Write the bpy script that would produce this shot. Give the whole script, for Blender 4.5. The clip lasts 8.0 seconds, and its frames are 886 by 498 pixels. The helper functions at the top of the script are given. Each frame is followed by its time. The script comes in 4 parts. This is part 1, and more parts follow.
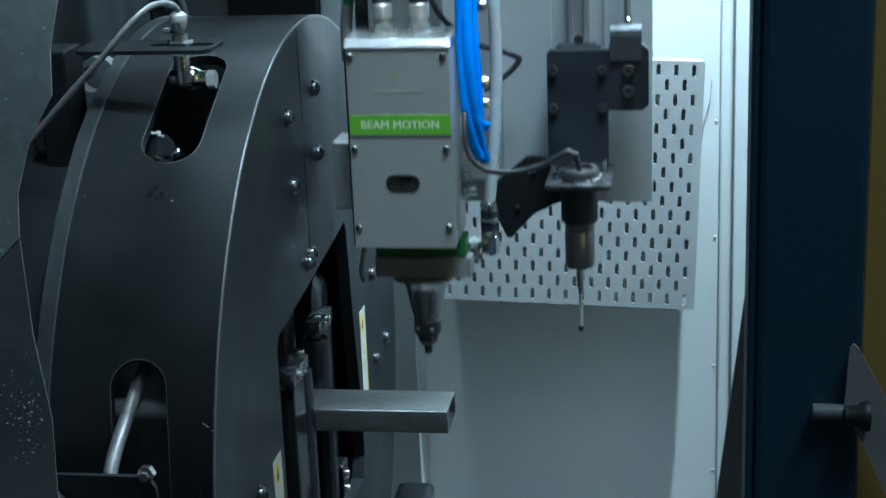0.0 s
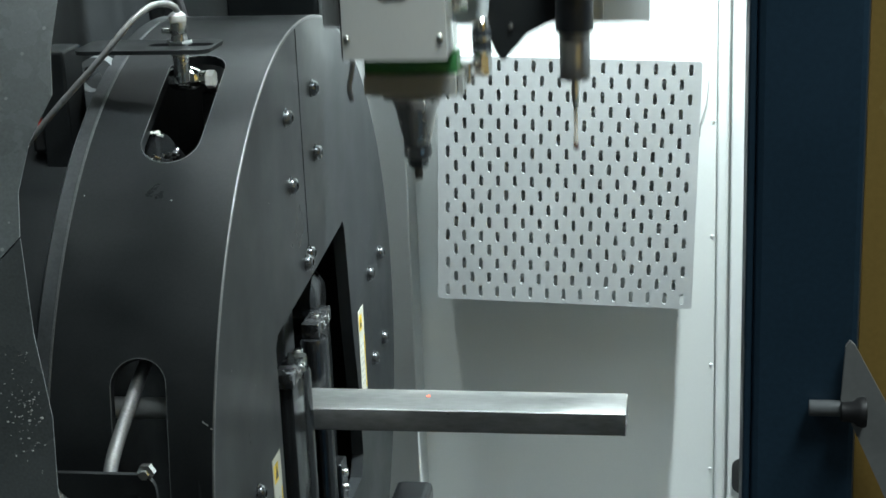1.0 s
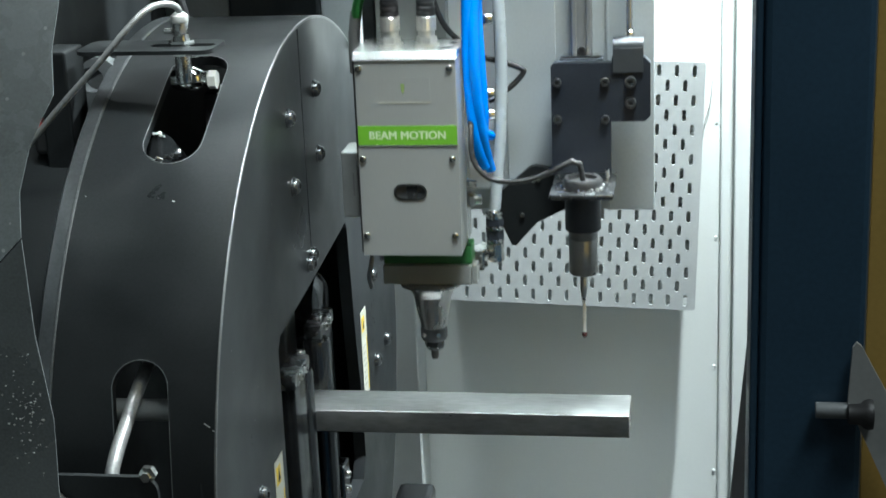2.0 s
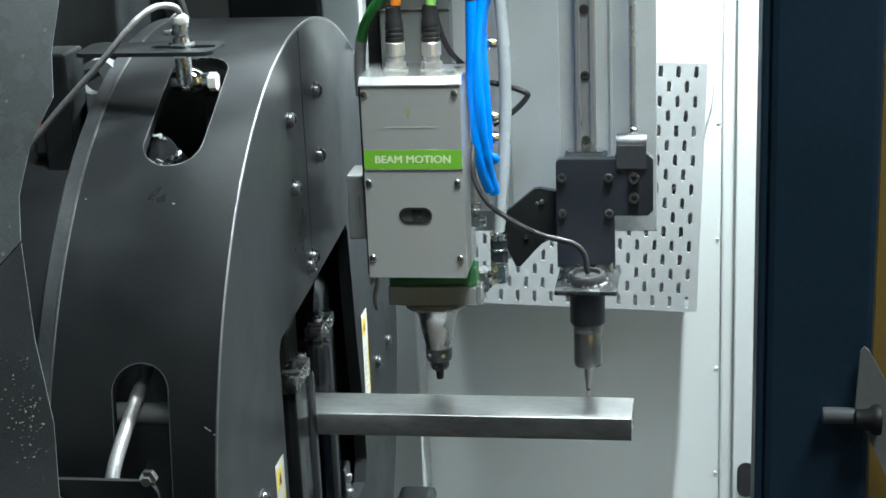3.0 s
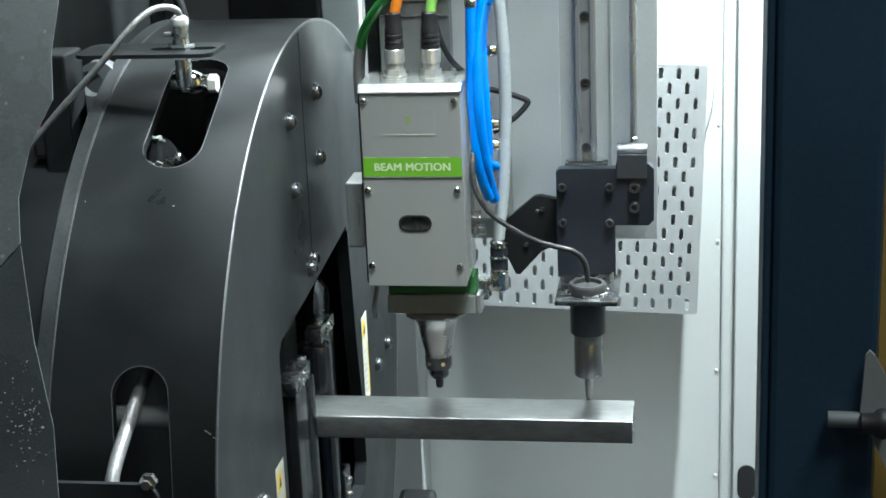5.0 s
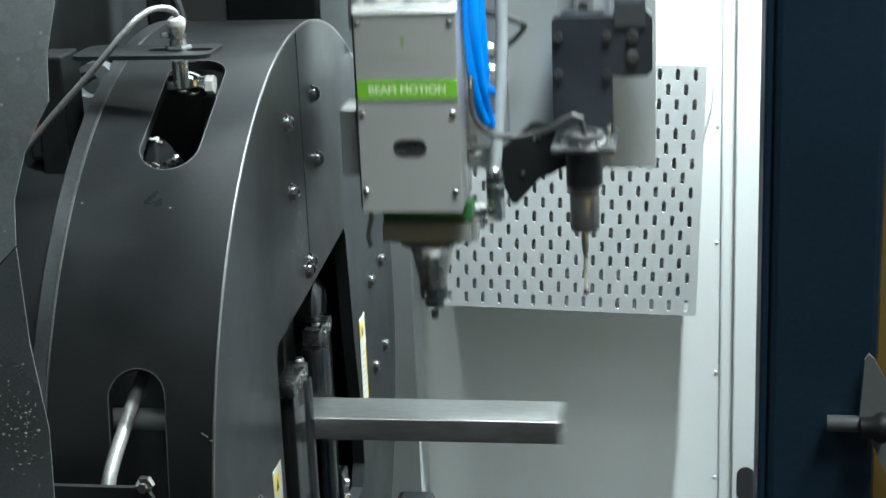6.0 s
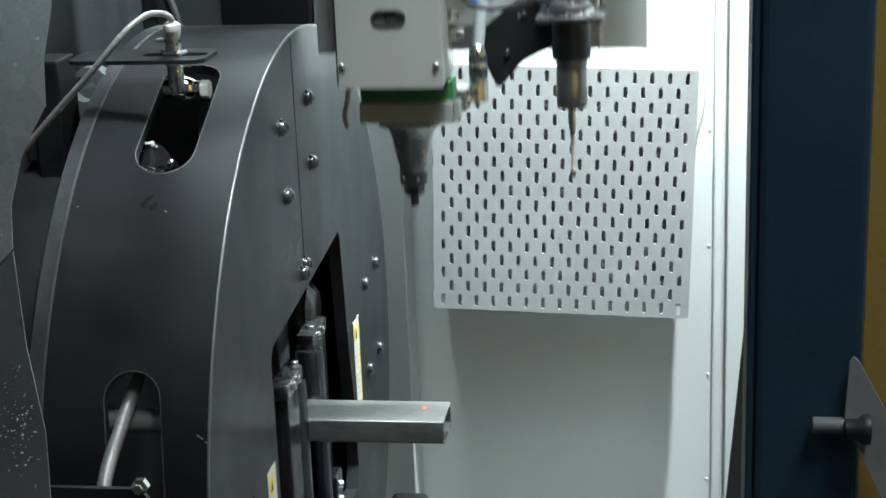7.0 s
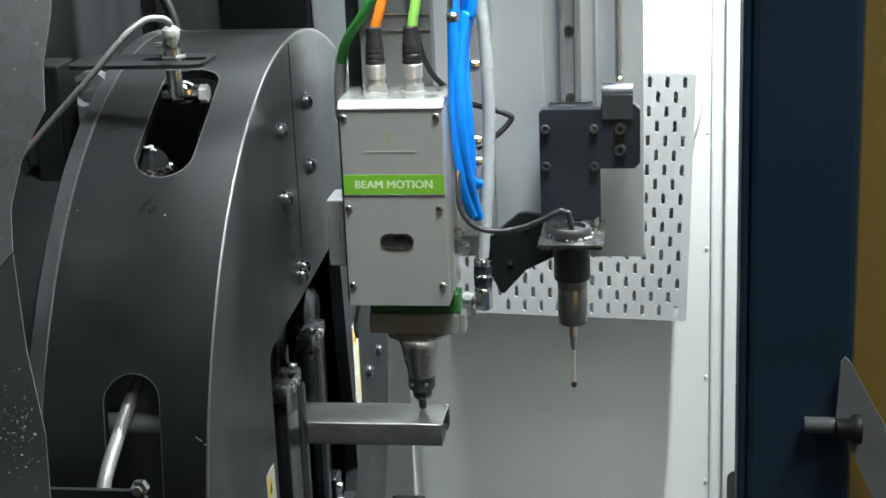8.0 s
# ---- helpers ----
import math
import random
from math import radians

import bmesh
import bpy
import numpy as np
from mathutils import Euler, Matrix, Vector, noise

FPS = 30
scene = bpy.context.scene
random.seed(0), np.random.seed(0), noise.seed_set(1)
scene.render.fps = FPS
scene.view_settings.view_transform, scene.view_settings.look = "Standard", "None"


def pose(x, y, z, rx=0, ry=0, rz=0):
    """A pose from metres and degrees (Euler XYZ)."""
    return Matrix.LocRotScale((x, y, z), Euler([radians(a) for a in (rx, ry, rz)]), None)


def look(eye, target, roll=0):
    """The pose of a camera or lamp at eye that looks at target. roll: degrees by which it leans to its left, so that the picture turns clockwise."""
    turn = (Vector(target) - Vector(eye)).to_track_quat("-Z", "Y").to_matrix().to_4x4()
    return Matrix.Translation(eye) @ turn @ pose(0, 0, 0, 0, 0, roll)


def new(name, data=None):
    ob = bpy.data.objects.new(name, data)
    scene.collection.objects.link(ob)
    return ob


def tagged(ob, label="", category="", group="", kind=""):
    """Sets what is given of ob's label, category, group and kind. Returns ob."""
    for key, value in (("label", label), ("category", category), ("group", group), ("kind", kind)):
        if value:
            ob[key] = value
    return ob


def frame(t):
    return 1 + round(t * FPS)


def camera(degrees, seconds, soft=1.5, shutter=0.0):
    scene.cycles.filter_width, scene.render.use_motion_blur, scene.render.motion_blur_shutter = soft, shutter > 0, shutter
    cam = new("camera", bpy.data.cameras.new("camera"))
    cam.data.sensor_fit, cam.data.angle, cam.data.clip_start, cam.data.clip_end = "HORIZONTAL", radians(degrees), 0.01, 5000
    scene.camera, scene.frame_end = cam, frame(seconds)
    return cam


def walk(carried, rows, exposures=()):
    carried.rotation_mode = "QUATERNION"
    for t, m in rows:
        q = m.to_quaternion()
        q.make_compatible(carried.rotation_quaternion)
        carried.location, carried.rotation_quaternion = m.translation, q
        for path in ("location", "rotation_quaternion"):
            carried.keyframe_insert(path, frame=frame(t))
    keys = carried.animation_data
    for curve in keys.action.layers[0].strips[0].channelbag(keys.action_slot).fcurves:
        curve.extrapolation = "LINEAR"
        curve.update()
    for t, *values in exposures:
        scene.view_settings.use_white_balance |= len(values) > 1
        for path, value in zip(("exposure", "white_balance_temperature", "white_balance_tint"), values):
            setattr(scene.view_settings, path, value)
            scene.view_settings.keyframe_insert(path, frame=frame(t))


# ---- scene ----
CAM_ROWS = [
    (0.0, pose(0.3268, -1.3541, 0.5760, 72.930, 2.199, 8.246)),
    (0.5, pose(0.3272, -1.3584, 0.5757, 72.949, 2.185, 8.198)),
    (1.0, pose(0.3269, -1.3590, 0.5762, 72.952, 2.222, 8.151)),
    (1.5, pose(0.3267, -1.3579, 0.5754, 72.981, 2.216, 8.210)),
    (3.0, pose(0.3227, -1.3484, 0.5743, 73.017, 2.278, 8.182)),
    (3.5, pose(0.3241, -1.3489, 0.5747, 73.048, 2.254, 8.129)),
    (4.0, pose(0.3234, -1.3527, 0.5752, 73.091, 2.275, 8.109)),
    (4.5, pose(0.3201, -1.3493, 0.5745, 73.072, 2.257, 8.127)),
    (6.0, pose(0.3208, -1.3403, 0.5734, 73.094, 2.255, 8.104)),
    (6.5, pose(0.3197, -1.3409, 0.5736, 73.122, 2.228, 8.000)),
    (7.0, pose(0.3235, -1.3496, 0.5772, 73.166, 2.175, 7.936)),
    (7.5, pose(0.3260, -1.3534, 0.5782, 73.294, 2.228, 7.876)),
    (8.0, pose(0.3269, -1.3561, 0.5785, 73.297, 2.290, 7.928)),
]
EXPOSURES = [(0.0, -0.82, 5100, -3), (0.5, -0.32, 5850, 3), (0.9, -0.1, 6300, 4), (1.5, -0.05, 6300, 4), (3.0, 0.10, 6250, 6), (4.7, 0.10, 6250, 6), (6.5, 0.03, 6300, 5), (7.5, 0.0, 6500, 8), (8.0, 0.04, 6600, 10)]
cam = camera(30.47, 8.0, soft=1.6, shutter=0.5)
walk(cam, CAM_ROWS, EXPOSURES)

# ---- light ----
world = bpy.data.worlds.new("workshop")
scene.world = world
world.use_nodes = True
world.node_tree.nodes["Background"].inputs[0].default_value = (0.75, 0.85, 1.0, 1)
world.node_tree.nodes["Background"].inputs[1].default_value = 0.05


def area(name, eye, target, sx, sy, watts, colour=(1, 1, 1), spread=180.0):
    data = bpy.data.lights.new(name, "AREA")
    data.shape, data.size, data.size_y, data.energy, data.color = "RECTANGLE", sx, sy, watts, colour
    data.spread = radians(spread)
    ob = new(name, data)
    ob.matrix_basis = look(eye, target)
    return ob


area("enclosure_led_lamp", (0.43, 0.26, 1.08), (0.39, 0.33, 0.0), 0.035, 0.03, 51.0, (0.90, 0.98, 1.0))
area("enclosure_led_lamp", (-0.03, 0.26, 0.90), (0.01, 0.34, 0.0), 0.05, 0.03, 4.5, (0.90, 0.98, 1.0))
# unseen narrow lamp, added to light the head from the upper front
area("front_area_light", (0.25, -0.18, 0.95), (0.12, -0.01, 0.1), 0.60, 0.10, 1.9, (0.90, 0.98, 1.0), 38.0)
# unseen overhead lights, added to fill guard, rim and door from the front
area("room_fill_light", (-1.1, -1.6, 2.30), (-0.8, -1.2, 0.0), 1.2, 0.6, 6.0, (0.90, 0.98, 1.0))
area("room_fill_light", (1.0, -1.15, 2.30), (0.8, -1.05, 0.0), 1.2, 0.3, 36.0, (0.90, 0.98, 1.0))


# ---- materials ----
def material(name, colour, rough=0.5, metal=0.0, vary=0.15, scale=30.0, bump=0.05, fine=400.0, dust=0.0, stretch=(1, 1, 1), emit=0.0, spec=0.5, coord="Object", uneven=0.08, speck=0.07):
    m = bpy.data.materials.new(name)
    m.use_nodes = True
    nt = m.node_tree
    n, l = nt.nodes, nt.links
    b = n["Principled BSDF"]
    b.inputs["Metallic"].default_value = metal
    b.inputs["Specular IOR Level"].default_value = spec
    tc = n.new("ShaderNodeTexCoord")
    mp = n.new("ShaderNodeMapping")
    mp.inputs["Scale"].default_value = stretch
    l.new(tc.outputs[coord], mp.inputs[0])
    n1 = n.new("ShaderNodeTexNoise")
    n1.inputs["Scale"].default_value, n1.inputs["Detail"].default_value = scale, 6
    n2 = n.new("ShaderNodeTexNoise")
    n2.inputs["Scale"].default_value, n2.inputs["Detail"].default_value = fine, 3
    l.new(mp.outputs[0], n1.inputs[0])
    l.new(mp.outputs[0], n2.inputs[0])
    add = n.new("ShaderNodeMath")
    add.operation = "MULTIPLY_ADD"
    add.inputs[1].default_value, add.inputs[2].default_value = 0.35, 0.0
    l.new(n2.outputs[0], add.inputs[0])
    mix = n.new("ShaderNodeMath")
    mix.operation = "MULTIPLY_ADD"
    mix.inputs[1].default_value = 0.65
    l.new(n1.outputs[0], mix.inputs[0])
    l.new(add.outputs[0], mix.inputs[2])
    ramp = n.new("ShaderNodeValToRGB")
    c = Vector(colour)
    ramp.color_ramp.elements[0].position, ramp.color_ramp.elements[1].position = 0.3, 0.7
    ramp.color_ramp.elements[0].color = (*(c * (1 - vary)), 1)
    ramp.color_ramp.elements[1].color = (*[min(1, v * (1 + vary)) for v in colour], 1)
    l.new(mix.outputs[0], ramp.inputs[0])
    last = ramp.outputs[0]
    if dust:
        sp = n.new("ShaderNodeTexVoronoi")
        sp.inputs["Scale"].default_value = 130
        l.new(mp.outputs[0], sp.inputs[0])
        lt = n.new("ShaderNodeMath")
        lt.operation, lt.inputs[1].default_value = "LESS_THAN", speck
        l.new(sp.outputs["Distance"], lt.inputs[0])
        gate = n.new("ShaderNodeMath")
        gate.operation, gate.inputs[1].default_value = "GREATER_THAN", 1.0 - dust
        l.new(sp.outputs["Color"], gate.inputs[0])
        both = n.new("ShaderNodeMath")
        both.operation = "MULTIPLY"
        l.new(lt.outputs[0], both.inputs[0])
        l.new(gate.outputs[0], both.inputs[1])
        mc = n.new("ShaderNodeMix")
        mc.data_type = "RGBA"
        l.new(both.outputs[0], mc.inputs[0])
        l.new(last, mc.inputs[6])
        mc.inputs[7].default_value = (0.35, 0.37, 0.36, 1)
        last = mc.outputs[2]
    l.new(last, b.inputs["Base Color"])
    rr = n.new("ShaderNodeMapRange")
    rr.inputs[1].default_value, rr.inputs[2].default_value = 0.3, 0.7
    rr.inputs[3].default_value, rr.inputs[4].default_value = max(0.03, rough - uneven), min(1, rough + uneven)
    l.new(n1.outputs[0], rr.inputs[0])
    l.new(rr.outputs[0], b.inputs["Roughness"])
    bp = n.new("ShaderNodeBump")
    bp.inputs["Strength"].default_value, bp.inputs["Distance"].default_value = bump, 0.001
    l.new(mix.outputs[0], bp.inputs["Height"])
    l.new(bp.outputs[0], b.inputs["Normal"])
    if emit:
        b.inputs["Emission Color"].default_value = (*colour, 1)
        b.inputs["Emission Strength"].default_value = emit
    return m


M = {
    "black_paint": material("black_satin_paint", (0.0115, 0.0130, 0.0138), 0.42, 0, 0.4, 11, 0.08, 500, dust=0.12, uneven=0.16, spec=0.28),
    "face_paint": material("black_powder_coat", (0.0145, 0.0165, 0.018), 0.40, 0, 0.35, 7, 0.10, 600, dust=0.10, uneven=0.13, spec=0.34),
    "guard_paint": material("dark_grey_paint", (0.165, 0.183, 0.185), 0.32, 0, 0.35, 12, 0.15, 500, dust=0.30, speck=0.16, uneven=0.12),
    # turned rim edges; also the highlight drawn round the slots
    "ring_steel": material("worn_dark_steel", (0.085, 0.09, 0.094), 0.38, 0.6, 0.3, 40, 0.1),
    "rim_line": material("turned_and_lit_edge", (0.14, 0.145, 0.145), 0.40, 0.4, 0.5, 12, 0.1),
    # near-black colour stands in for the dark depth in slots and housing
    "dark_void": material("void_black_casting", (0.013, 0.0148, 0.0158), 0.6, 0, 0.3, 30, 0.2, spec=0.2),
    "jaw_steel": material("oiled_jaw_steel", (0.075, 0.079, 0.083), 0.19, 0.9, 0.3, 40, 0.05),
    "steel_dark": material("blackened_bolt_steel", (0.10, 0.104, 0.108), 0.26, 0.8, 0.3, 90, 0.05),
    "steel": material("bright_steel", (0.55, 0.55, 0.54), 0.25, 1.0, 0.15, 60, 0.05),
    # pale weld flecks; also the painted glints on the wheel teeth
    "spatter": material("pale_spatter_and_glint", (0.70, 0.72, 0.70), 0.45, 0.0, 0.3, 400, 0.05),
    "nickel": material("satin_nickel", (0.80, 0.80, 0.77), 0.34, 0.75, 0.1, 60, 0.03),
    "chrome": material("nickel_plating", (0.72, 0.72, 0.70), 0.14, 1.0, 0.1, 60, 0.03),
    "tube": material("hot_rolled_tube_steel", (0.235, 0.238, 0.236), 0.37, 0.85, 0.35, 30, 0.06, 260, stretch=(0.3, 1, 1), uneven=0.10),
    "housing": material("brushed_anodised_aluminium", (0.50, 0.51, 0.495), 0.30, 0.6, 0.05, 10, 0.02, 900, stretch=(1, 1, 0.12)),
    "housing_top": material("milled_aluminium", (0.76, 0.765, 0.75), 0.24, 0.75, 0.06, 30, 0.03),
    "block": material("grey_anodised_block", (0.29, 0.30, 0.29), 0.40, 0.35, 0.06, 30, 0.03),
    "green": material("green_label_print", (0.13, 0.34, 0.025), 0.4, 0, 0.05, 30, 0.0),
    "dark_green": material("green_anodised_flange", (0.034, 0.140, 0.043), 0.45, 0.1, 0.1, 30, 0.02),
    "badge_grey": material("satin_badge_plate", (0.49, 0.50, 0.485), 0.34, 0.6, 0.05, 30, 0.01),
    "mark_green": material("faded_green_print", (0.20, 0.27, 0.10), 0.45, 0, 0.1, 30, 0.0),
    "white_print": material("white_print", (0.48, 0.60, 0.36), 0.5, 0, 0.03, 30, 0.0),
    "grey_print": material("grey_print", (0.38, 0.39, 0.375), 0.5, 0, 0.05, 30, 0.0),
    "plate": material("bead_blasted_plate", (0.47, 0.51, 0.53), 0.40, 0.35, 0.10, 8, 0.04, 500),
    "lug_grey": material("grey_lug_paint", (0.055, 0.060, 0.066), 0.34, 0.3, 0.12, 30, 0.03),
    "cover": material("light_cover_plate", (0.78, 0.80, 0.80), 0.45, 0.0, 0.08, 8, 0.04, 500),
    "rod_steel": material("ground_piston_rod", (0.46, 0.47, 0.48), 0.24, 0.8, 0.1, 40, 0.02),
    "rail": material("ground_rail_steel", (0.30, 0.31, 0.32), 0.26, 0.6, 0.12, 40, 0.03, stretch=(1, 1, 0.2)),
    "carriage": material("black_anodised_aluminium", (0.026, 0.031, 0.041), 0.40, 0.3, 0.2, 25, 0.05),
    "probe_grey": material("probe_barrel_steel", (0.24, 0.24, 0.24), 0.32, 0.8, 0.08, 40, 0.02),
    "cone": material("turned_nozzle_steel", (0.40, 0.395, 0.38), 0.28, 0.85, 0.12, 18, 0.03, stretch=(1, 1, 0.5)),
    "nozzle": material("heat_stained_nozzle", (0.085, 0.080, 0.075), 0.35, 0.8, 0.3, 200, 0.1),
    "ceramic": material("white_ceramic_stylus", (0.75, 0.72, 0.66), 0.3, 0, 0.05, 30, 0),
    "ruby": material("ruby_ball", (0.07, 0.02, 0.02), 0.08, 0, 0.1, 30, 0),
    "blue": material("blue_polyurethane_hose", (0.003, 0.25, 0.95), 0.09, 0, 0.10, 40, 0.02),
    "orange": material("orange_cable_jacket", (0.85, 0.25, 0.02), 0.45, 0, 0.08, 40, 0.02),
    "lime": material("light_green_cable_jacket", (0.28, 0.62, 0.12), 0.45, 0, 0.08, 40, 0.02),
    "cable_green": material("green_cable_jacket", (0.055, 0.36, 0.07), 0.4, 0, 0.1, 40, 0.02),
    "black_rubber": material("black_rubber", (0.018, 0.018, 0.019), 0.5, 0, 0.2, 60, 0.05),
    "grey_sleeve": material("grey_sleeve", (0.30, 0.30, 0.295), 0.5, 0, 0.1, 60, 0.05),
    "braid": material("braided_steel_conduit", (0.31, 0.31, 0.305), 0.36, 0.45, 0.25, 300, 0.3, 900),
    "clear": material("milky_gas_hose", (0.42, 0.46, 0.48), 0.25, 0, 0.04, 40, 0.02),
    "white_paint": material("white_enclosure_paint", (0.60, 0.62, 0.61), 0.45, 0, 0.035, 5, 0.04, 300),
    "column_paint": material("light_grey_column_paint", (0.44, 0.455, 0.45), 0.42, 0, 0.06, 5, 0.04, 300),
    "perf": material("galvanised_perforated_sheet", (0.49, 0.505, 0.51), 0.40, 0.35, 0.06, 10, 0.04, 250),
    "navy": material("navy_painted_post", (0.028, 0.060, 0.096), 0.34, 0, 0.3, 8, 0.04),
    "olive": material("ochre_tinted_window", (0.46, 0.30, 0.085), 0.25, 0, 0.15, 6, 0.02),
    "bracket_grey": material("zinc_bracket", (0.42, 0.43, 0.42), 0.45, 0.4, 0.12, 20, 0.05),
    "grey_panel": material("grey_machine_panel", (0.16, 0.17, 0.175), 0.45, 0, 0.12, 10, 0.05),
    "yellow": material("yellow_label", (0.75, 0.52, 0.03), 0.45, 0, 0.06, 60, 0),
    "label_white": material("white_label", (0.52, 0.51, 0.44), 0.5, 0, 0.06, 60, 0),
    "red": material("red_plastic", (0.55, 0.03, 0.02), 0.4, 0, 0.1, 60, 0),
    "white_nylon": material("white_nylon", (0.52, 0.52, 0.50), 0.45, 0, 0.05, 60, 0),
    "concrete": material("workshop_concrete", (0.07, 0.07, 0.068), 0.6, 0, 0.2, 4, 0.1),
    "room_wall": material("workshop_wall_paint", (0.22, 0.23, 0.23), 0.7, 0, 0.08, 3, 0.05),
    "laser": material("red_pilot_light", (1.0, 0.12, 0.06), 0.5, 0, 0.0, 30, 0, emit=2.2),
    "spark": material("molten_spark", (1.0, 0.27, 0.04), 0.5, 0, 0.0, 30, 0, emit=1100.0),
}


# ---- mesh tools ----
def mesh_of(name, bm, mat, smooth=None):
    me = bpy.data.meshes.new(name)
    bmesh.ops.recalc_face_normals(bm, faces=bm.faces)
    bm.to_mesh(me)
    bm.free()
    me.materials.append(M[mat])
    if smooth is not None:
        for p in me.polygons:
            p.use_smooth = True
        me.set_sharp_from_angle(angle=radians(smooth))
    return me


def part(name, bm, mat, parent=None, label="", smooth=None, at=None):
    """Links a bmesh as one mesh object under a thing or a part."""
    ob = new(name, mesh_of(name, bm, mat, smooth))
    if parent is not None:
        ob.parent = parent
    if at is not None:
        ob.matrix_basis = at
    if label:
        tagged(ob, label)
    return ob


def share(name, me, parent, at):
    ob = new(name, me)
    ob.parent = parent
    ob.matrix_basis = at
    return ob


def thing(name, label, category, at=(0, 0, 0), group="", kind=""):
    ob = new(name)
    ob.location = at
    return tagged(ob, label, category, group, kind)


def box(x0, x1, y0, y1, z0, z1, bevel=0.0, seg=2):
    bm = bmesh.new()
    bmesh.ops.create_cube(bm, size=1)
    for v in bm.verts:
        v.co = Vector((x0 + (v.co.x + 0.5) * (x1 - x0), y0 + (v.co.y + 0.5) * (y1 - y0), z0 + (v.co.z + 0.5) * (z1 - z0)))
    if bevel:
        bmesh.ops.bevel(bm, geom=list(bm.edges), offset=bevel, segments=seg, profile=0.5, affect="EDGES")
    return bm


def join(*bms):
    out = bmesh.new()
    for b in bms:
        me = bpy.data.meshes.new("tmp")
        b.to_mesh(me)
        b.free()
        out.from_mesh(me)
        bpy.data.meshes.remove(me)
    return out


def moved(bm, m):
    bmesh.ops.transform(bm, matrix=m, verts=bm.verts)
    return bm


def lathe(profile, n=32, cap=True):
    """Turns (radius, z) pairs about the z axis."""
    bm = bmesh.new()
    rings = []
    for r, z in profile:
        rings.append([bm.verts.new((r * math.cos(2 * math.pi * i / n), r * math.sin(2 * math.pi * i / n), z)) for i in range(n)])
    for a, b in zip(rings, rings[1:]):
        for i in range(n):
            j = (i + 1) % n
            bm.faces.new((a[i], a[j], b[j], b[i]))
    if cap:
        bm.faces.new(rings[0])
        bm.faces.new(rings[-1])
    return bm


def spline(points, steps=8):
    p = [Vector(q) for q in points]
    p = [2 * p[0] - p[1]] + p + [2 * p[-1] - p[-2]]
    out = []
    for i in range(1, len(p) - 2):
        for k in range(steps):
            t = k / steps
            a, b, c, d = p[i - 1], p[i], p[i + 1], p[i + 2]
            out.append(0.5 * ((2 * b) + (c - a) * t + (2 * a - 5 * b + 4 * c - d) * t * t + (3 * b - a - 3 * c + d) * t ** 3))
    return out + [p[-2]]


def hose(points, radius, n=12, steps=8):
    """Sweeps a round section along a smooth line."""
    line = spline(points, steps)
    bm = bmesh.new()
    up = Vector((0.31, 0.9, 0.27))
    rings = []
    for i, q in enumerate(line):
        d = (line[min(i + 1, len(line) - 1)] - line[max(i - 1, 0)]).normalized()
        s = d.cross(up).normalized()
        u = s.cross(d)
        rings.append([bm.verts.new(q + radius * (math.cos(2 * math.pi * k / n) * s + math.sin(2 * math.pi * k / n) * u)) for k in range(n)])
    for a, b in zip(rings, rings[1:]):
        for k in range(n):
            j = (k + 1) % n
            bm.faces.new((a[k], a[j], b[j], b[k]))
    bm.faces.new(rings[0])
    bm.faces.new(rings[-1])
    return bm


def stadium(cx, cy, w, h, n=6):
    """A slot outline with round ends, w wide and h high."""
    out = []
    r = min(w, h) / 2
    if h >= w:
        for k in range(n + 1):
            a = math.pi * k / n
            out.append((cx + r * math.cos(a), cy + h / 2 - r + r * math.sin(a)))
        for k in range(n + 1):
            a = math.pi + math.pi * k / n
            out.append((cx + r * math.cos(a), cy - h / 2 + r + r * math.sin(a)))
    else:
        for k in range(n + 1):
            a = -math.pi / 2 + math.pi * k / n
            out.append((cx + w / 2 - r + r * math.cos(a), cy + r * math.sin(a)))
        for k in range(n + 1):
            a = math.pi / 2 + math.pi * k / n
            out.append((cx - w / 2 + r + r * math.cos(a), cy + r * math.sin(a)))
    return out


def rounded(x0, x1, y0, y1, r, n=5):
    out = []
    for cx, cy, a0 in ((x1 - r, y1 - r, 0), (x0 + r, y1 - r, 90), (x0 + r, y0 + r, 180), (x1 - r, y0 + r, 270)):
        for k in range(n + 1):
            a = radians(a0 + 90 * k / n)
            out.append((cx + r * math.cos(a), cy + r * math.sin(a)))
    return out


def inside(p, poly):
    hit, j = False, len(poly) - 1
    for i in range(len(poly)):
        (xi, yi), (xj, yj) = poly[i], poly[j]
        if (yi > p[1]) != (yj > p[1]) and p[0] < (xj - xi) * (p[1] - yi) / (yj - yi) + xi:
            hit = not hit
        j = i
    return hit


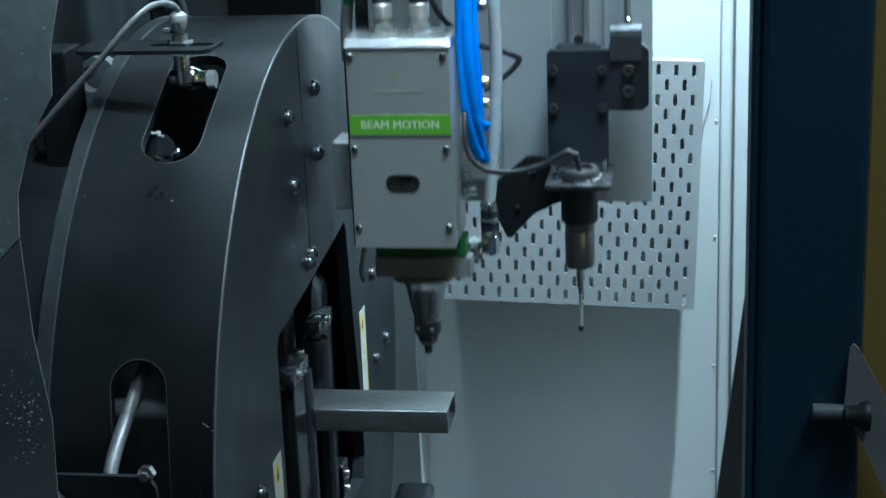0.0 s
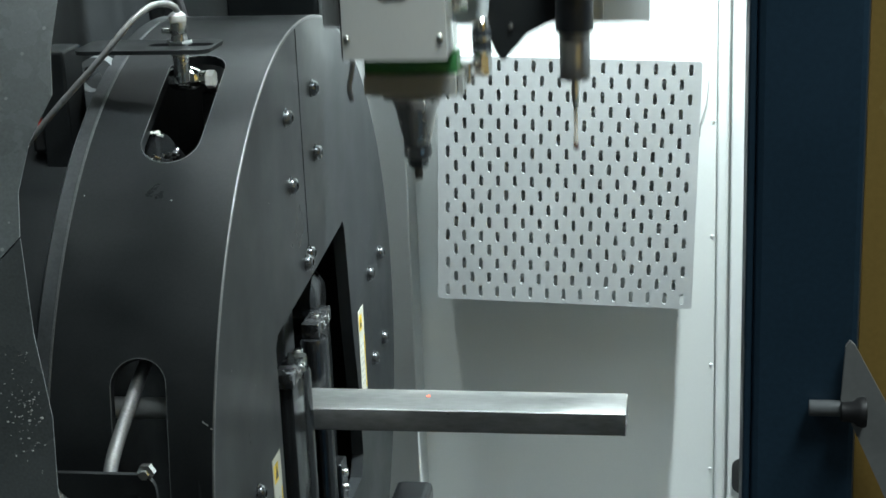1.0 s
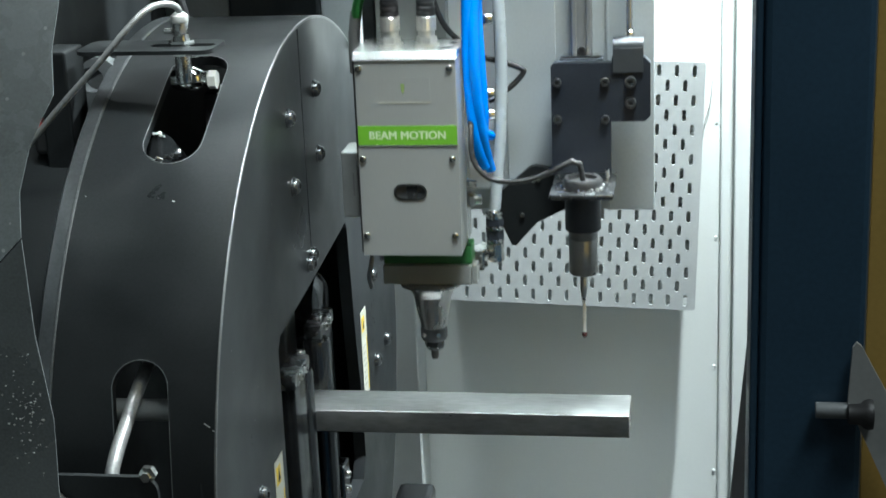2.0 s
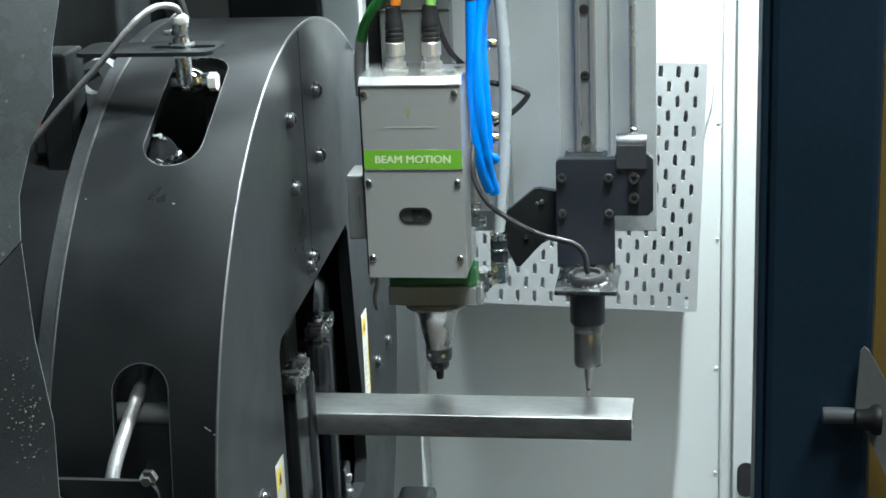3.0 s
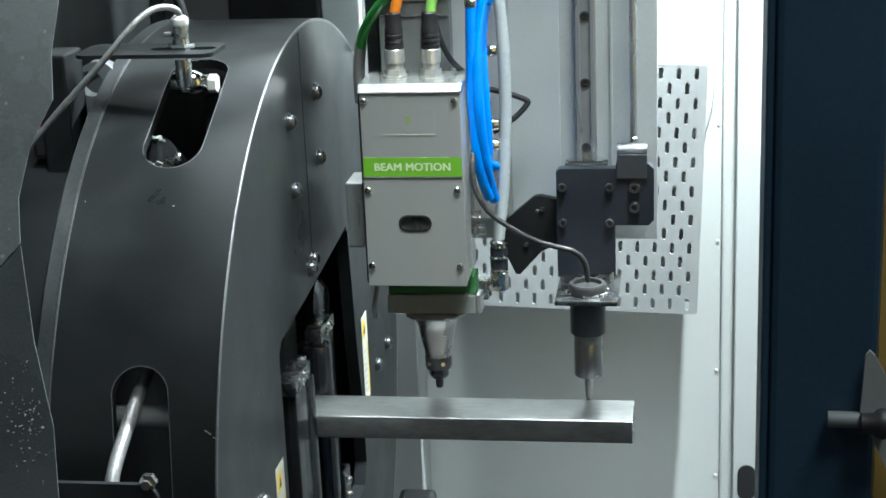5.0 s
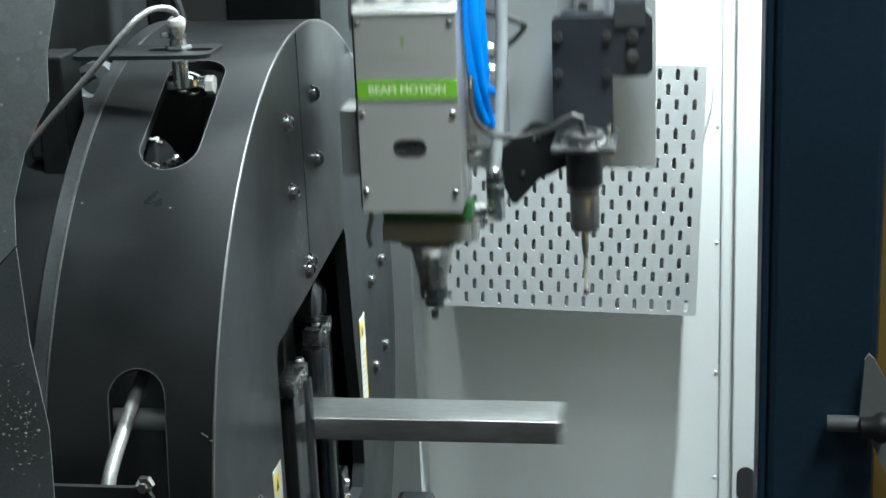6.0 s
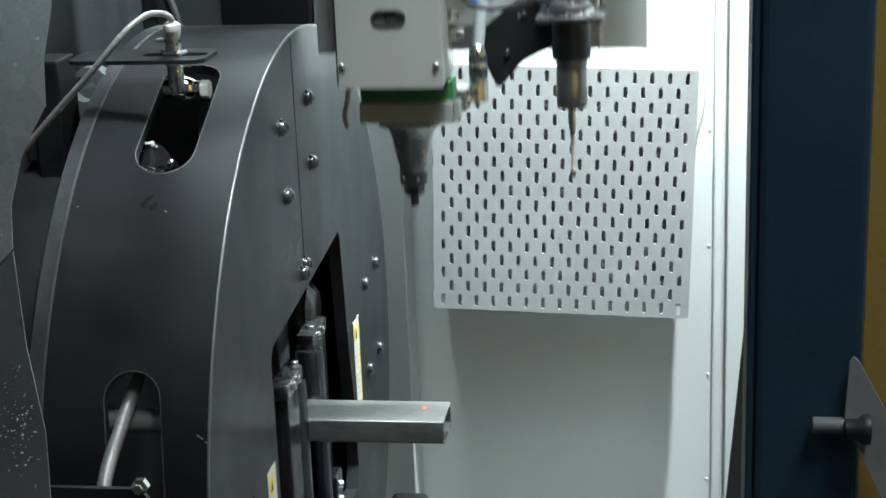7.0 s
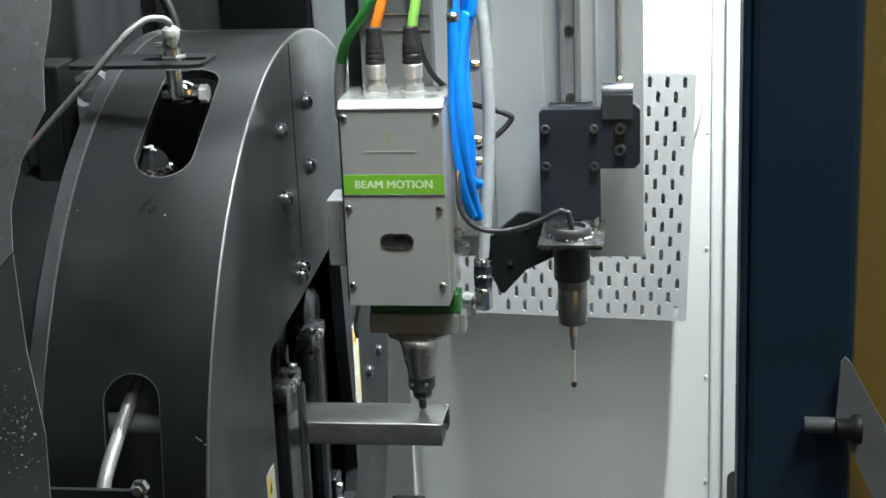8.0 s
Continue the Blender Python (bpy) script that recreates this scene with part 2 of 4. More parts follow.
def sheet(outer, holes, place, extra=()):
    """A plate with holes: place(u, v, side) gives the point of its front (0) or back (1)."""
    from mathutils.geometry import delaunay_2d_cdt
    pts, edges = [], []
    for loop in [outer, *holes]:
        k = len(pts)
        pts += [Vector(q) for q in loop]
        edges += [(k + i, k + (i + 1) % len(loop)) for i in range(len(loop))]
    pts += [Vector(q) for q in extra]
    v, e, f, *_ = delaunay_2d_cdt(pts, edges, [], 0, 1e-7)
    boxes = [(min(q[0] for q in h), max(q[0] for q in h), min(q[1] for q in h), max(q[1] for q in h)) for h in holes]
    keep = []
    for t in f:
        c = (sum(v[i].x for i in t) / 3, sum(v[i].y for i in t) / 3)
        if not inside(c, outer):
            continue
        if any(b[0] <= c[0] <= b[1] and b[2] <= c[1] <= b[3] and inside(c, h) for b, h in zip(boxes, holes)):
            continue
        keep.append(t)
    bm = bmesh.new()
    a = [bm.verts.new(place(q.x, q.y, 0)) for q in v]
    b = [bm.verts.new(place(q.x, q.y, 1)) for q in v]
    count = {}
    for t in keep:
        for i in range(3):
            k = (t[i], t[(i + 1) % 3])
            count[k] = count.get(k, 0) + 1
    for t in keep:
        bm.faces.new([a[i] for i in t])
        bm.faces.new([b[i] for i in reversed(t)])
    for i, j in count:
        if (j, i) not in count:
            bm.faces.new((a[j], a[i], b[i], b[j]))
    bmesh.ops.delete(bm, geom=[q for q in bm.verts if not q.link_faces], context="VERTS")
    return bm


def flat_y(y0, y1):
    return lambda u, v, side: (u, y1 if side else y0, v)


def flat_x(x0, x1):
    return lambda u, v, side: (x1 if side else x0, u, v)


def flat_z(z0, z1):
    return lambda u, v, side: (u, v, z1 if side else z0)


def cap_screw(r, h):
    """A socket head screw along z, head up."""
    s = r * 0.5
    return lathe([(r * 0.3, -h * 0.6), (r, -h * 0.6), (r, h * 0.75), (r * 0.86, h), (s, h), (s * 0.95, h * 0.35), (0.0004, h * 0.35)], 14)


def button_screw(r, h):
    s = r * 0.42
    return lathe([(r, 0), (r * 0.97, h * 0.35), (r * 0.8, h * 0.75), (r * 0.55, h), (s, h), (s * 0.95, h * 0.4), (0.0004, h * 0.4)], 14)


TO_FRONT = pose(0, 0, 0, 90, 0, 0)      # z axis towards the viewer's side (-y)
TO_RIGHT = pose(0, 0, 0, 0, 90, 0)      # z axis along +x


def face_bolt(r, h):
    """A domed head with a hex socket on a thin washer."""
    return lathe([(r * 1.12, 0.0), (r * 1.12, 0.0010), (r * 0.96, 0.0012), (r * 0.98, h * 0.45), (r * 0.84, h * 0.80), (r * 0.58, h), (r * 0.46, h), (r * 0.44, h * 0.45), (0.0003, h * 0.42)], 20)


# ---- enclosure ----
def enclosure():
    wall = tagged(part("wall_back", box(-1.3, 1.3, 0.54, 0.60, -0.9, 1.25), "white_paint"), "white painted sheet metal back wall of the enclosure", "wall", kind="structure")
    part("seam_rib", box(0.365, 0.377, 0.530, 0.5405, -0.9, 1.25, 0.003), "white_paint", wall)
    part("side_flange", box(0.381, 0.47, 0.522, 0.5405, -0.9, 1.25, 0.002), "white_paint", wall)
    # solid black plate; the darkness of the oblong hole is its colour
    part("hole_dark_plate", sheet(stadium(0.3975, -0.300, 0.022, 0.046, 8), [], flat_y(0.5195, 0.5215)), "black_rubber", wall, "black plate drawn as a dark oblong hole")
    part("thin_wire", hose([(0.3545, 0.538, 0.196), (0.3520, 0.537, 0.170), (0.3455, 0.537, 0.146), (0.3440, 0.538, 0.128)], 0.0006, 6), "grey_sleeve", wall)
    me = mesh_of("rivet", button_screw(0.0022, 0.0012), "white_paint", 40)
    for z in (0.33, 0.147, 0.005, -0.16, -0.30):
        share("rivet", me, wall, Matrix.Translation((0.360, 0.5400, z)) @ TO_FRONT)
    tagged(part("wall_right", box(0.95, 1.0, -0.30, 0.54, -0.9, 1.25), "grey_panel"), "grey painted side wall of the enclosure", "wall", kind="structure")
    tagged(part("wall_left", box(-1.3, -1.25, -0.6, 0.54, -0.9, 1.25), "grey_panel"), "grey side wall of the machine", "wall", kind="structure")
    # unseen roof, run forward to keep the overhead lights off tube and back wall
    tagged(part("ceiling", box(-1.3, 1.3, -0.62, 0.60, 1.25, 1.28), "grey_panel"), "grey enclosure roof, unseen, extended forward as a light blocker", "ceiling", kind="structure")
    tagged(part("floor", box(-4, 4, -4.5, 1.5, -0.95, -0.9), "concrete"), "grey concrete workshop floor", "floor", kind="structure")
    tagged(part("workshop_ceiling", box(-4, 4, -4.5, 1.5, 2.4, 2.45), "room_wall"), "pale workshop ceiling", "ceiling", kind="structure")
    tagged(part("workshop_wall_1", box(-4, 4, -4.55, -4.5, -0.9, 2.4), "room_wall"), "pale workshop wall", "wall", kind="structure")
    tagged(part("workshop_wall_2", box(-4.05, -4, -4.5, 1.5, -0.9, 2.4), "room_wall"), "pale workshop wall", "wall", kind="structure")
    tagged(part("workshop_wall_3", box(4, 4.05, -4.5, 1.5, -0.9, 2.4), "room_wall"), "pale workshop wall", "wall", kind="structure")
    tagged(part("workshop_wall_4", box(-4, 4, 1.5, 1.55, -0.9, 2.4), "room_wall"), "pale workshop wall", "wall", kind="structure")
    post = [(-0.110, 0.516), (-0.055, 0.516), (-0.042, 0.514), (-0.030, 0.509), (-0.018, 0.502), (-0.007, 0.494), (-0.002, 0.490), (0.000, 0.4905), (0.001, 0.5395), (-0.110, 0.5395)]
    tagged(part("corner_column", sheet(post, [], flat_z(-0.9, 1.24)), "column_paint", smooth=25), "light grey folded sheet metal post behind the chuck", "column", kind="structure")


def perforated_panel():
    w, h = 0.2995, 0.2930
    holes = []
    pitch, row = w / 15.2, h / 17.3
    for j in range(17):
        off = 0.0 if j % 2 == 0 else pitch / 2
        for i in range(15 if j % 2 == 0 else 14):
            holes.append(stadium(-w / 2 + 0.0115 + off + i * pitch, -h / 2 + 0.0115 + j * row, 0.0046, 0.0140, 4))
    bm = sheet(rounded(-w / 2, w / 2, -h / 2, h / 2, 0.003, 3), holes, flat_y(0, 0.003))
    ob = tagged(part("perforated_panel", bm, "perf"), "galvanised steel panel with staggered slots, hung slightly askew", "perforated panel")
    ob.matrix_basis = Matrix.Translation((0.1912, 0.46, 0.0918)) @ pose(0, 0, 0, 0, 2.1, 0)
    left, right, low, high = -w / 2 + 0.002, w / 2 - 0.003, -h / 2 + 0.004, h / 2 - 0.003
    # added sheets behind the panel: shape its wall shadow and shade the slots
    part("shadow_side", box(left, left + 0.002, 0.0035, 0.079, low, high), "perf", ob)
    part("slot_shade_side", box(right - 0.002, right, 0.0035, 0.036, low, high), "perf", ob)
    part("slot_shade_top", box(left + 0.0025, right - 0.0025, 0.0035, 0.036, high - 0.002, high), "perf", ob)
    part("slot_backing", box(left + 0.0025, right - 0.0025, 0.034, 0.036, low, high - 0.0025), "white_paint", ob)
    return ob


# ---- chuck ----
R = 0.36


def rim_place(r0, r1):
    def f(u, v, side):
        r = r1 if side else r0
        a = v / R
        return (u, -r * math.cos(a), r * math.sin(a))
    return f


def circle(cx, cy, r, n):
    return [(cx + r * math.cos(2 * math.pi * k / n), cy + r * math.sin(2 * math.pi * k / n)) for k in range(n)]


def chuck():
    c = thing("tube_chuck", "large black rotary tube chuck with slotted rim", "chuck")
    lo, hi = radians(-88), radians(271.9)
    n = 120
    outer = [(-0.122, R * (lo + (hi - lo) * k / n)) for k in range(n + 1)][::-1] + [(-0.0013, R * (lo + (hi - lo) * k / n)) for k in range(n + 1)]
    slots = [stadium(-0.0590, R * radians(64.0), 0.046, R * radians(21.5), 10), stadium(-0.0570, R * radians(8.0), 0.041, R * radians(40.5), 10), stadium(-0.0590, R * radians(120.0), 0.046, R * radians(21.5), 10)]
    part("rim", sheet(outer, slots, rim_place(R, R - 0.008)), "black_paint", c, "black painted rim with rounded slots", smooth=35)
    # pale lip round each slot, drawing the light caught on its edge
    for u, v, a, b in ((-0.0590, 64.0, 0.046, 21.5), (-0.0570, 8.0, 0.041, 40.5)):
        part("slot_edge_highlight", sheet(stadium(u, R * radians(v), a + 0.0010, R * radians(b) + 0.0010, 14), [stadium(u, R * radians(v), a - 0.0002, R * radians(b) - 0.0002, 14)], rim_place(R + 0.0002, R - 0.0010)), "rim_line", c, smooth=35)
    # pale beads added along the toothed wheel to brighten its teeth
    rnd = random.Random(8)
    for k in range(16):
        a = radians(45 + 155 * k / 15)
        bm = bmesh.new()
        bmesh.ops.create_icosphere(bm, subdivisions=1, radius=rnd.uniform(0.0010, 0.0022))
        part("tooth_glint", bm, "spatter", c, at=Matrix.Translation((-0.0810 + 0.0085 * math.cos(a) + rnd.uniform(-0.001, 0.001), -0.170 + rnd.uniform(-0.003, 0.003), 0.2930 + 0.0085 * math.sin(a))))
    # bright turned edge between rim and face
    part("rim_edge", moved(lathe([(R - 0.0024, -0.0011), (R + 0.0001, -0.0011), (R + 0.0001, -0.0005), (R - 0.0003, 0.0001), (R - 0.0012, 0.0002), (R - 0.0024, 0.0001)], 160, cap=False), TO_RIGHT), "rim_line", c, smooth=50)
    part("rim_edge", moved(lathe([(R - 0.003, -0.1235), (R + 0.0012, -0.1232), (R + 0.0012, -0.1222), (R - 0.003, -0.1215)], 160, cap=False), TO_RIGHT), "rim_line", c, smooth=50)
    part("back_ring", moved(lathe([(0.30, -0.137), (R - 0.004, -0.137), (R + 0.001, -0.134), (R + 0.001, -0.1238), (R - 0.010, -0.1236)], 160), TO_RIGHT), "ring_steel", c, smooth=30)
    # front plate with the square window
    win = [(-0.150, -0.135), (-0.158, -0.127), (-0.157, 0.118), (-0.148, 0.127), (-0.028, 0.1345), (0.100, 0.1435), (0.119, 0.1455), (0.125, 0.138), (0.139, 0.02), (0.152, -0.05), (0.154, -0.115), (0.140, -0.135)]
    slit = [(-0.0245, 0.150), (-0.0210, 0.150), (-0.0210, 0.3560), (-0.0245, 0.3560)]
    part("front_plate", sheet(circle(0, 0, R - 0.0025, 180), [win, slit], flat_x(0.0, -0.012)), "face_paint", c, "black coated front plate with a square window")
    part("back_plate", sheet(circle(0, 0, R - 0.009, 90), [circle(0, 0, 0.06, 40)], flat_x(-0.112, -0.118)), "dark_void", c)
    me = mesh_of("bolt", face_bolt(0.0072, 0.0062), "steel_dark", 35)
    for y, z in ((0.0245, 0.2953), (-0.0750, 0.2908), (0.0245, 0.2368), (-0.0720, 0.2320), (-0.0340, 0.1525), (-0.0240, 0.1575), (0.291, -0.037), (0.232, -0.039), (0.291, 0.060), (0.230, 0.056), (-0.239, 0.029)):
        share("bolt", me, c, Matrix.Translation((0, y, z)) @ TO_RIGHT)
    # stickers beside the window
    for y0, y1 in ((0.163, 0.190), (-0.196, -0.170)):
        s = part("warning_label", box(0.0002, 0.0007, y0, y1, -0.056, 0.036), "label_white", c, "white and yellow warning label")
        part("label_band", box(0.0007, 0.0009, y0 + 0.003, y1 - 0.010, 0.014, 0.030), "yellow", s)
        part("label_edge", box(0.0007, 0.0009, y1 - 0.004, y1 - 0.001, -0.053, 0.004), "yellow", s)
        for k in range(7):
            part("text_bar", box(0.0007, 0.0009, y0 + 0.006, y1 - (0.012 if k % 3 else 0.009), -0.0030 - 0.0068 * k, -0.0018 - 0.0068 * k), "grey_sleeve", s)
        part("warning_sign", sheet([(y0 + 0.007, 0.017), (y0 + 0.014, 0.017), (y0 + 0.0105, 0.027)], [], flat_x(0.0010, 0.0012)), "black_rubber", s)
    # scuffs in the paint
    rnd = random.Random(21)
    scuff = bmesh.new()
    for y, z, n in ((0.215, 0.02, 6), (0.225, -0.01, 5), (0.205, -0.03, 5), (-0.245, 0.085, 2), (-0.12, 0.20, 1)):
        for k in range(n):
            b = box(0.0001, 0.0004, -0.0004, 0.0004, -rnd.uniform(0.0008, 0.0045), 0.0)
            part_at = Matrix.Translation((0, y + rnd.gauss(0, 0.006), z + rnd.gauss(0, 0.008))) @ pose(0, 0, 0, rnd.uniform(-35, 35), 0, 0)
            moved(b, part_at)
            scuff = join(scuff, b)
    tagged(part("paint_scuff", scuff, "ring_steel", c, "pale scuffs in the black paint"), kind="stuff")
    for u, v, n, a in ((-0.0080, 0.1330, 0.0022, 35), (-0.0055, 0.1315, 0.0028, 30), (-0.0018, 0.1285, 0.0020, 20), (-0.048, 0.300, 0.0016, 10)):
        b = moved(box(-n / 2, n / 2, -0.0002, 0.0002, -0.0004, 0.0004), pose(0, 0, 0, 0, a, 0))
        th = v / R
        moved(b, Matrix.Translation((u, -(R + 0.0001) * math.cos(th), (R + 0.0001) * math.sin(th))) @ pose(0, 0, 0, -math.degrees(th), 0, 0))
        part("paint_chip", b, "bracket_grey", c)
    # clamping rollers on both sides of the tube
    for sy in (-1, 1):
        ya, yb = sorted((sy * 0.040, sy * 0.090))
        xa, xb = ((-0.0215, -0.0050) if sy < 0 else (-0.0265, -0.0105))
        jaw = part("jaw_arm", box(xa, xb - 0.001, ya, yb, -0.22, 0.0555, 0.0015), "jaw_steel", c, smooth=30)
        part("jaw_roller", moved(lathe([(0.011, -0.16), (0.0132, -0.158), (0.0132, 0.052), (0.012, 0.0555)], 28), Matrix.Translation((-0.0155, sy * 0.0382, 0))), "jaw_steel", jaw, "polished vertical clamping roller", smooth=40)
        ya, yb = sorted((sy * 0.036, sy * 0.092))
        part("jaw_cap", box(xa - 0.0005, xb, ya, yb, 0.0557, 0.0690, 0.0012), "steel_dark", jaw, smooth=30)
        sc = mesh_of("screw", cap_screw(0.0042, 0.0025), "steel", 40)
        for yy in (0.055, 0.072):
            share("screw", sc, jaw, Matrix.Translation((xb, sy * yy, 0.0625)) @ TO_RIGHT)
        share("screw", sc, jaw, Matrix.Translation(((xa + xb) / 2, sy * 0.046 + 0.012, 0.0690)))
        ya, yb = sorted((sy * 0.022, sy * 0.060))
        part("jaw_slide", box(-0.075, -0.040, ya, yb, -0.30, 0.31, 0.002), "ring_steel", c)
    for y, z in ((0.095, 0.075), (0.095, 0.025)):
        part("jaw_piston", moved(lathe([(0.024, 0), (0.026, 0.003), (0.026, 0.030), (0.018, 0.036), (0.006, 0.036)], 28), Matrix.Translation((-0.055, y, z)) @ TO_RIGHT), "jaw_steel", c, smooth=40)
    part("lower_block", box(-0.03, -0.002, 0.060, 0.085, -0.20, -0.085, 0.002), "jaw_steel", c)
    sc = mesh_of("screw", cap_screw(0.004, 0.003), "steel", 40)
    for k in range(3):
        share("screw", sc, c, Matrix.Translation((-0.0018, 0.073, -0.098 - 0.016 * k)) @ TO_RIGHT)
    # fittings inside the upper slot
    f = part("elbow_fitting", moved(lathe([(0.004, -0.016), (0.0075, -0.0145), (0.0095, -0.010), (0.0102, -0.003), (0.0095, 0.004), (0.0070, 0.0085), (0.0060, 0.0095), (0.0060, 0.014)], 22), Matrix.Translation((-0.060, -0.136, 0.337)) @ TO_RIGHT), "chrome", c, "chrome pneumatic elbow fitting", smooth=35)
    part("nut", moved(lathe([(0.0075, 0), (0.0075, 0.006)], 6), Matrix.Translation((-0.0450, -0.136, 0.336)) @ TO_RIGHT), "white_nylon", f)
    g = part("toothed_wheel", moved(lathe([(0.013, -0.03), (0.017, -0.03), (0.017, 0.0), (0.013, 0.0)], 24), Matrix.Translation((-0.0800, -0.178, 0.287)) @ pose(0, 0, 0, 58, 0, 0)), "jaw_steel", c, smooth=40)
    tooth = mesh_of("tooth", box(-0.002, 0.002, -0.0015, 0.0015, -0.003, 0.003, 0.0006), "steel")
    for k in range(16):
        share("tooth", tooth, g, Matrix.Translation((-0.0800, -0.178, 0.287)) @ pose(0, 0, 0, 58, 0, 22.5 * k) @ Matrix.Translation((0.0175, 0, -0.001)))
    part("air_pipe", moved(lathe([(0.008, -0.10), (0.008, 0.0)], 16), Matrix.Translation((-0.01, -0.300, 0.1250)) @ TO_RIGHT), "bracket_grey", c, smooth=40)
    return c


def chuck_housing():
    h = thing("chuck_housing", "black cast bearing housing behind the chuck", "machine housing")
    part("body", moved(lathe([(0.20, -0.55), (0.315, -0.53), (0.315, -0.139), (0.20, -0.138)], 96), TO_RIGHT), "dark_void", h, smooth=35)
    part("foot", box(-0.52, -0.15, -0.26, 0.26, -0.9, -0.25, 0.01), "dark_void", h)
    part("top_cover", box(-0.60, -0.187, -0.10, 0.25, 0.20, 0.75, 0.006), "dark_void", h)
    part("grey_panel", box(-0.1855, -0.1200, 0.195, 0.205, 0.25, 0.54, 0.002), "grey_panel", h)
    part("cable_drop", hose([(-0.178, 0.17, 0.5), (-0.175, 0.165, 0.40), (-0.160, 0.165, 0.355), (-0.150, 0.17, 0.30)], 0.005), "black_rubber", h)
    part("black_cover", box(-0.1190, -0.0285, 0.19, 0.23, 0.30, 0.54, 0.003), "dark_void", h)
    lug = part("lifting_lug", sheet(stadium(-0.1450, 0.325, 0.034, 0.050, 10), [circle(-0.1510, 0.332, 0.0105, 24)], flat_y(-0.112, -0.098)), "grey_panel", h, "worn grey lug with a round hole")
    part("lug_foot", box(-0.1640, -0.1395, -0.126, -0.100, 0.270, 0.3080, 0.001), "grey_panel", lug)
    part("warning_label", box(-0.1630, -0.1520, -0.1275, -0.1262, 0.2880, 0.2985), "yellow", lug)
    part("rear_panel", box(-0.0280, 0.0100, 0.195, 0.205, 0.30, 0.54, 0.002), "column_paint", h)
    part("support_bar", box(-0.155, -0.139, -0.30, 0.30, -0.9, -0.25, 0.003), "dark_void", h)
    return h


def sensor_bracket():
    b = thing("sensor_bracket", "black slotted bracket holding a proximity sensor over the rim", "sensor bracket")
    outer = rounded(-0.1385, -0.0305, -0.178, -0.127, 0.010, 5)
    part("bracket_plate", sheet(outer, [stadium(-0.059, -0.1525, 0.052, 0.013, 6)], flat_z(0.3665, 0.3635)), "black_paint", b)
    part("bracket_post", box(-0.176, -0.1525, -0.160, -0.12, 0.10, 0.3634, 0.002), "dark_void", b)
    m = Matrix.Translation((-0.060, -0.1525, 0.0))
    s = part("proximity_sensor", moved(lathe([(0.0060, 0.337), (0.0064, 0.338), (0.0064, 0.372), (0.0060, 0.373), (0.0060, 0.3765), (0.0064, 0.377), (0.0064, 0.3840), (0.0055, 0.386)], 24), m), "steel", b, "threaded steel proximity sensor", smooth=40)
    part("hex_nut", moved(lathe([(0.0100, 0.3668), (0.0105, 0.3685), (0.0100, 0.3705)], 6), m), "chrome", s)
    part("hex_nut", moved(lathe([(0.0096, 0.3590), (0.0100, 0.3605), (0.0096, 0.3632)], 6), m), "chrome", s)
    part("end_cap", moved(lathe([(0.0064, 0.3840), (0.0069, 0.385), (0.0067, 0.3895), (0.0040, 0.3918)], 20), m), "white_nylon", s, smooth=40)
    part("sensor_cable", hose([(-0.060, -0.1525, 0.386), (-0.0595, -0.155, 0.3945), (-0.0640, -0.160, 0.3990), (-0.0720, -0.170, 0.4000), (-0.0800, -0.180, 0.3955), (-0.0900, -0.188, 0.3855), (-0.1010, -0.192, 0.3730), (-0.1130, -0.193, 0.3605), (-0.1270, -0.193, 0.3470), (-0.1400, -0.193, 0.3345), (-0.1555, -0.193, 0.3190), (-0.1715, -0.193, 0.3025), (-0.200, -0.193, 0.274)], 0.0025), "braid", b, "silver braided sensor cable", smooth=50)
    part("lock_screw", moved(lathe([(0.0022, 0.0), (0.0022, 0.006), (0.0014, 0.0065)], 10), Matrix.Translation((-0.0655, -0.156, 0.378)) @ pose(0, 0, 0, 0, -90, 0)), "chrome", s)
    part("cable_clip", box(-0.187, -0.158, -0.158, -0.140, 0.281, 0.303, 0.004), "black_rubber", b)
    part("red_tag", box(-0.183, -0.178, -0.158, -0.150, 0.300, 0.316, 0.001), "red", b)
    return b


def conduit_bracket():
    b = thing("conduit_bracket", "black bracket with a braided conduit entering the rim slot", "bracket")
    part("bracket_plate", sheet(rounded(-0.16, -0.0225, 0.02, 0.1205, 0.012, 5), [circle(-0.036, 0.100, 0.005, 14)], flat_y(-0.400, -0.404)), "black_paint", b)
    part("bracket_post", box(-0.175, -0.158, -0.41, -0.34, -0.9, 0.1215, 0.002), "dark_void", b)
    part("conduit", hose([(-0.058, -0.245, 0.172), (-0.0625, -0.285, 0.157), (-0.0645, -0.310, 0.1445), (-0.0645, -0.338, 0.1315), (-0.0640, -0.362, 0.121), (-0.0630, -0.380, 0.110), (-0.062, -0.392, 0.09), (-0.062, -0.394, 0.04)], 0.0050), "braid", b, "silver braided conduit", smooth=50)
    part("hex_bolt", moved(lathe([(0.0062, 0), (0.0062, 0.005), (0.0035, 0.006), (0.0035, 0.009)], 6), Matrix.Translation((-0.030, -0.3965, 0.1205)) @ TO_FRONT), "chrome", b)
    part("gland_nut", moved(lathe([(0.0080, 0), (0.0085, 0.003), (0.0085, 0.008), (0.006, 0.010)], 6), Matrix.Translation((-0.040, -0.404, 0.099)) @ TO_FRONT), "chrome", b)
    part("bracket_cable", hose([(-0.096, -0.408, 0.112), (-0.085, -0.408, 0.100), (-0.06, -0.408, 0.085), (-0.03, -0.41, 0.07)], 0.0035), "braid", b, smooth=50)
    return b


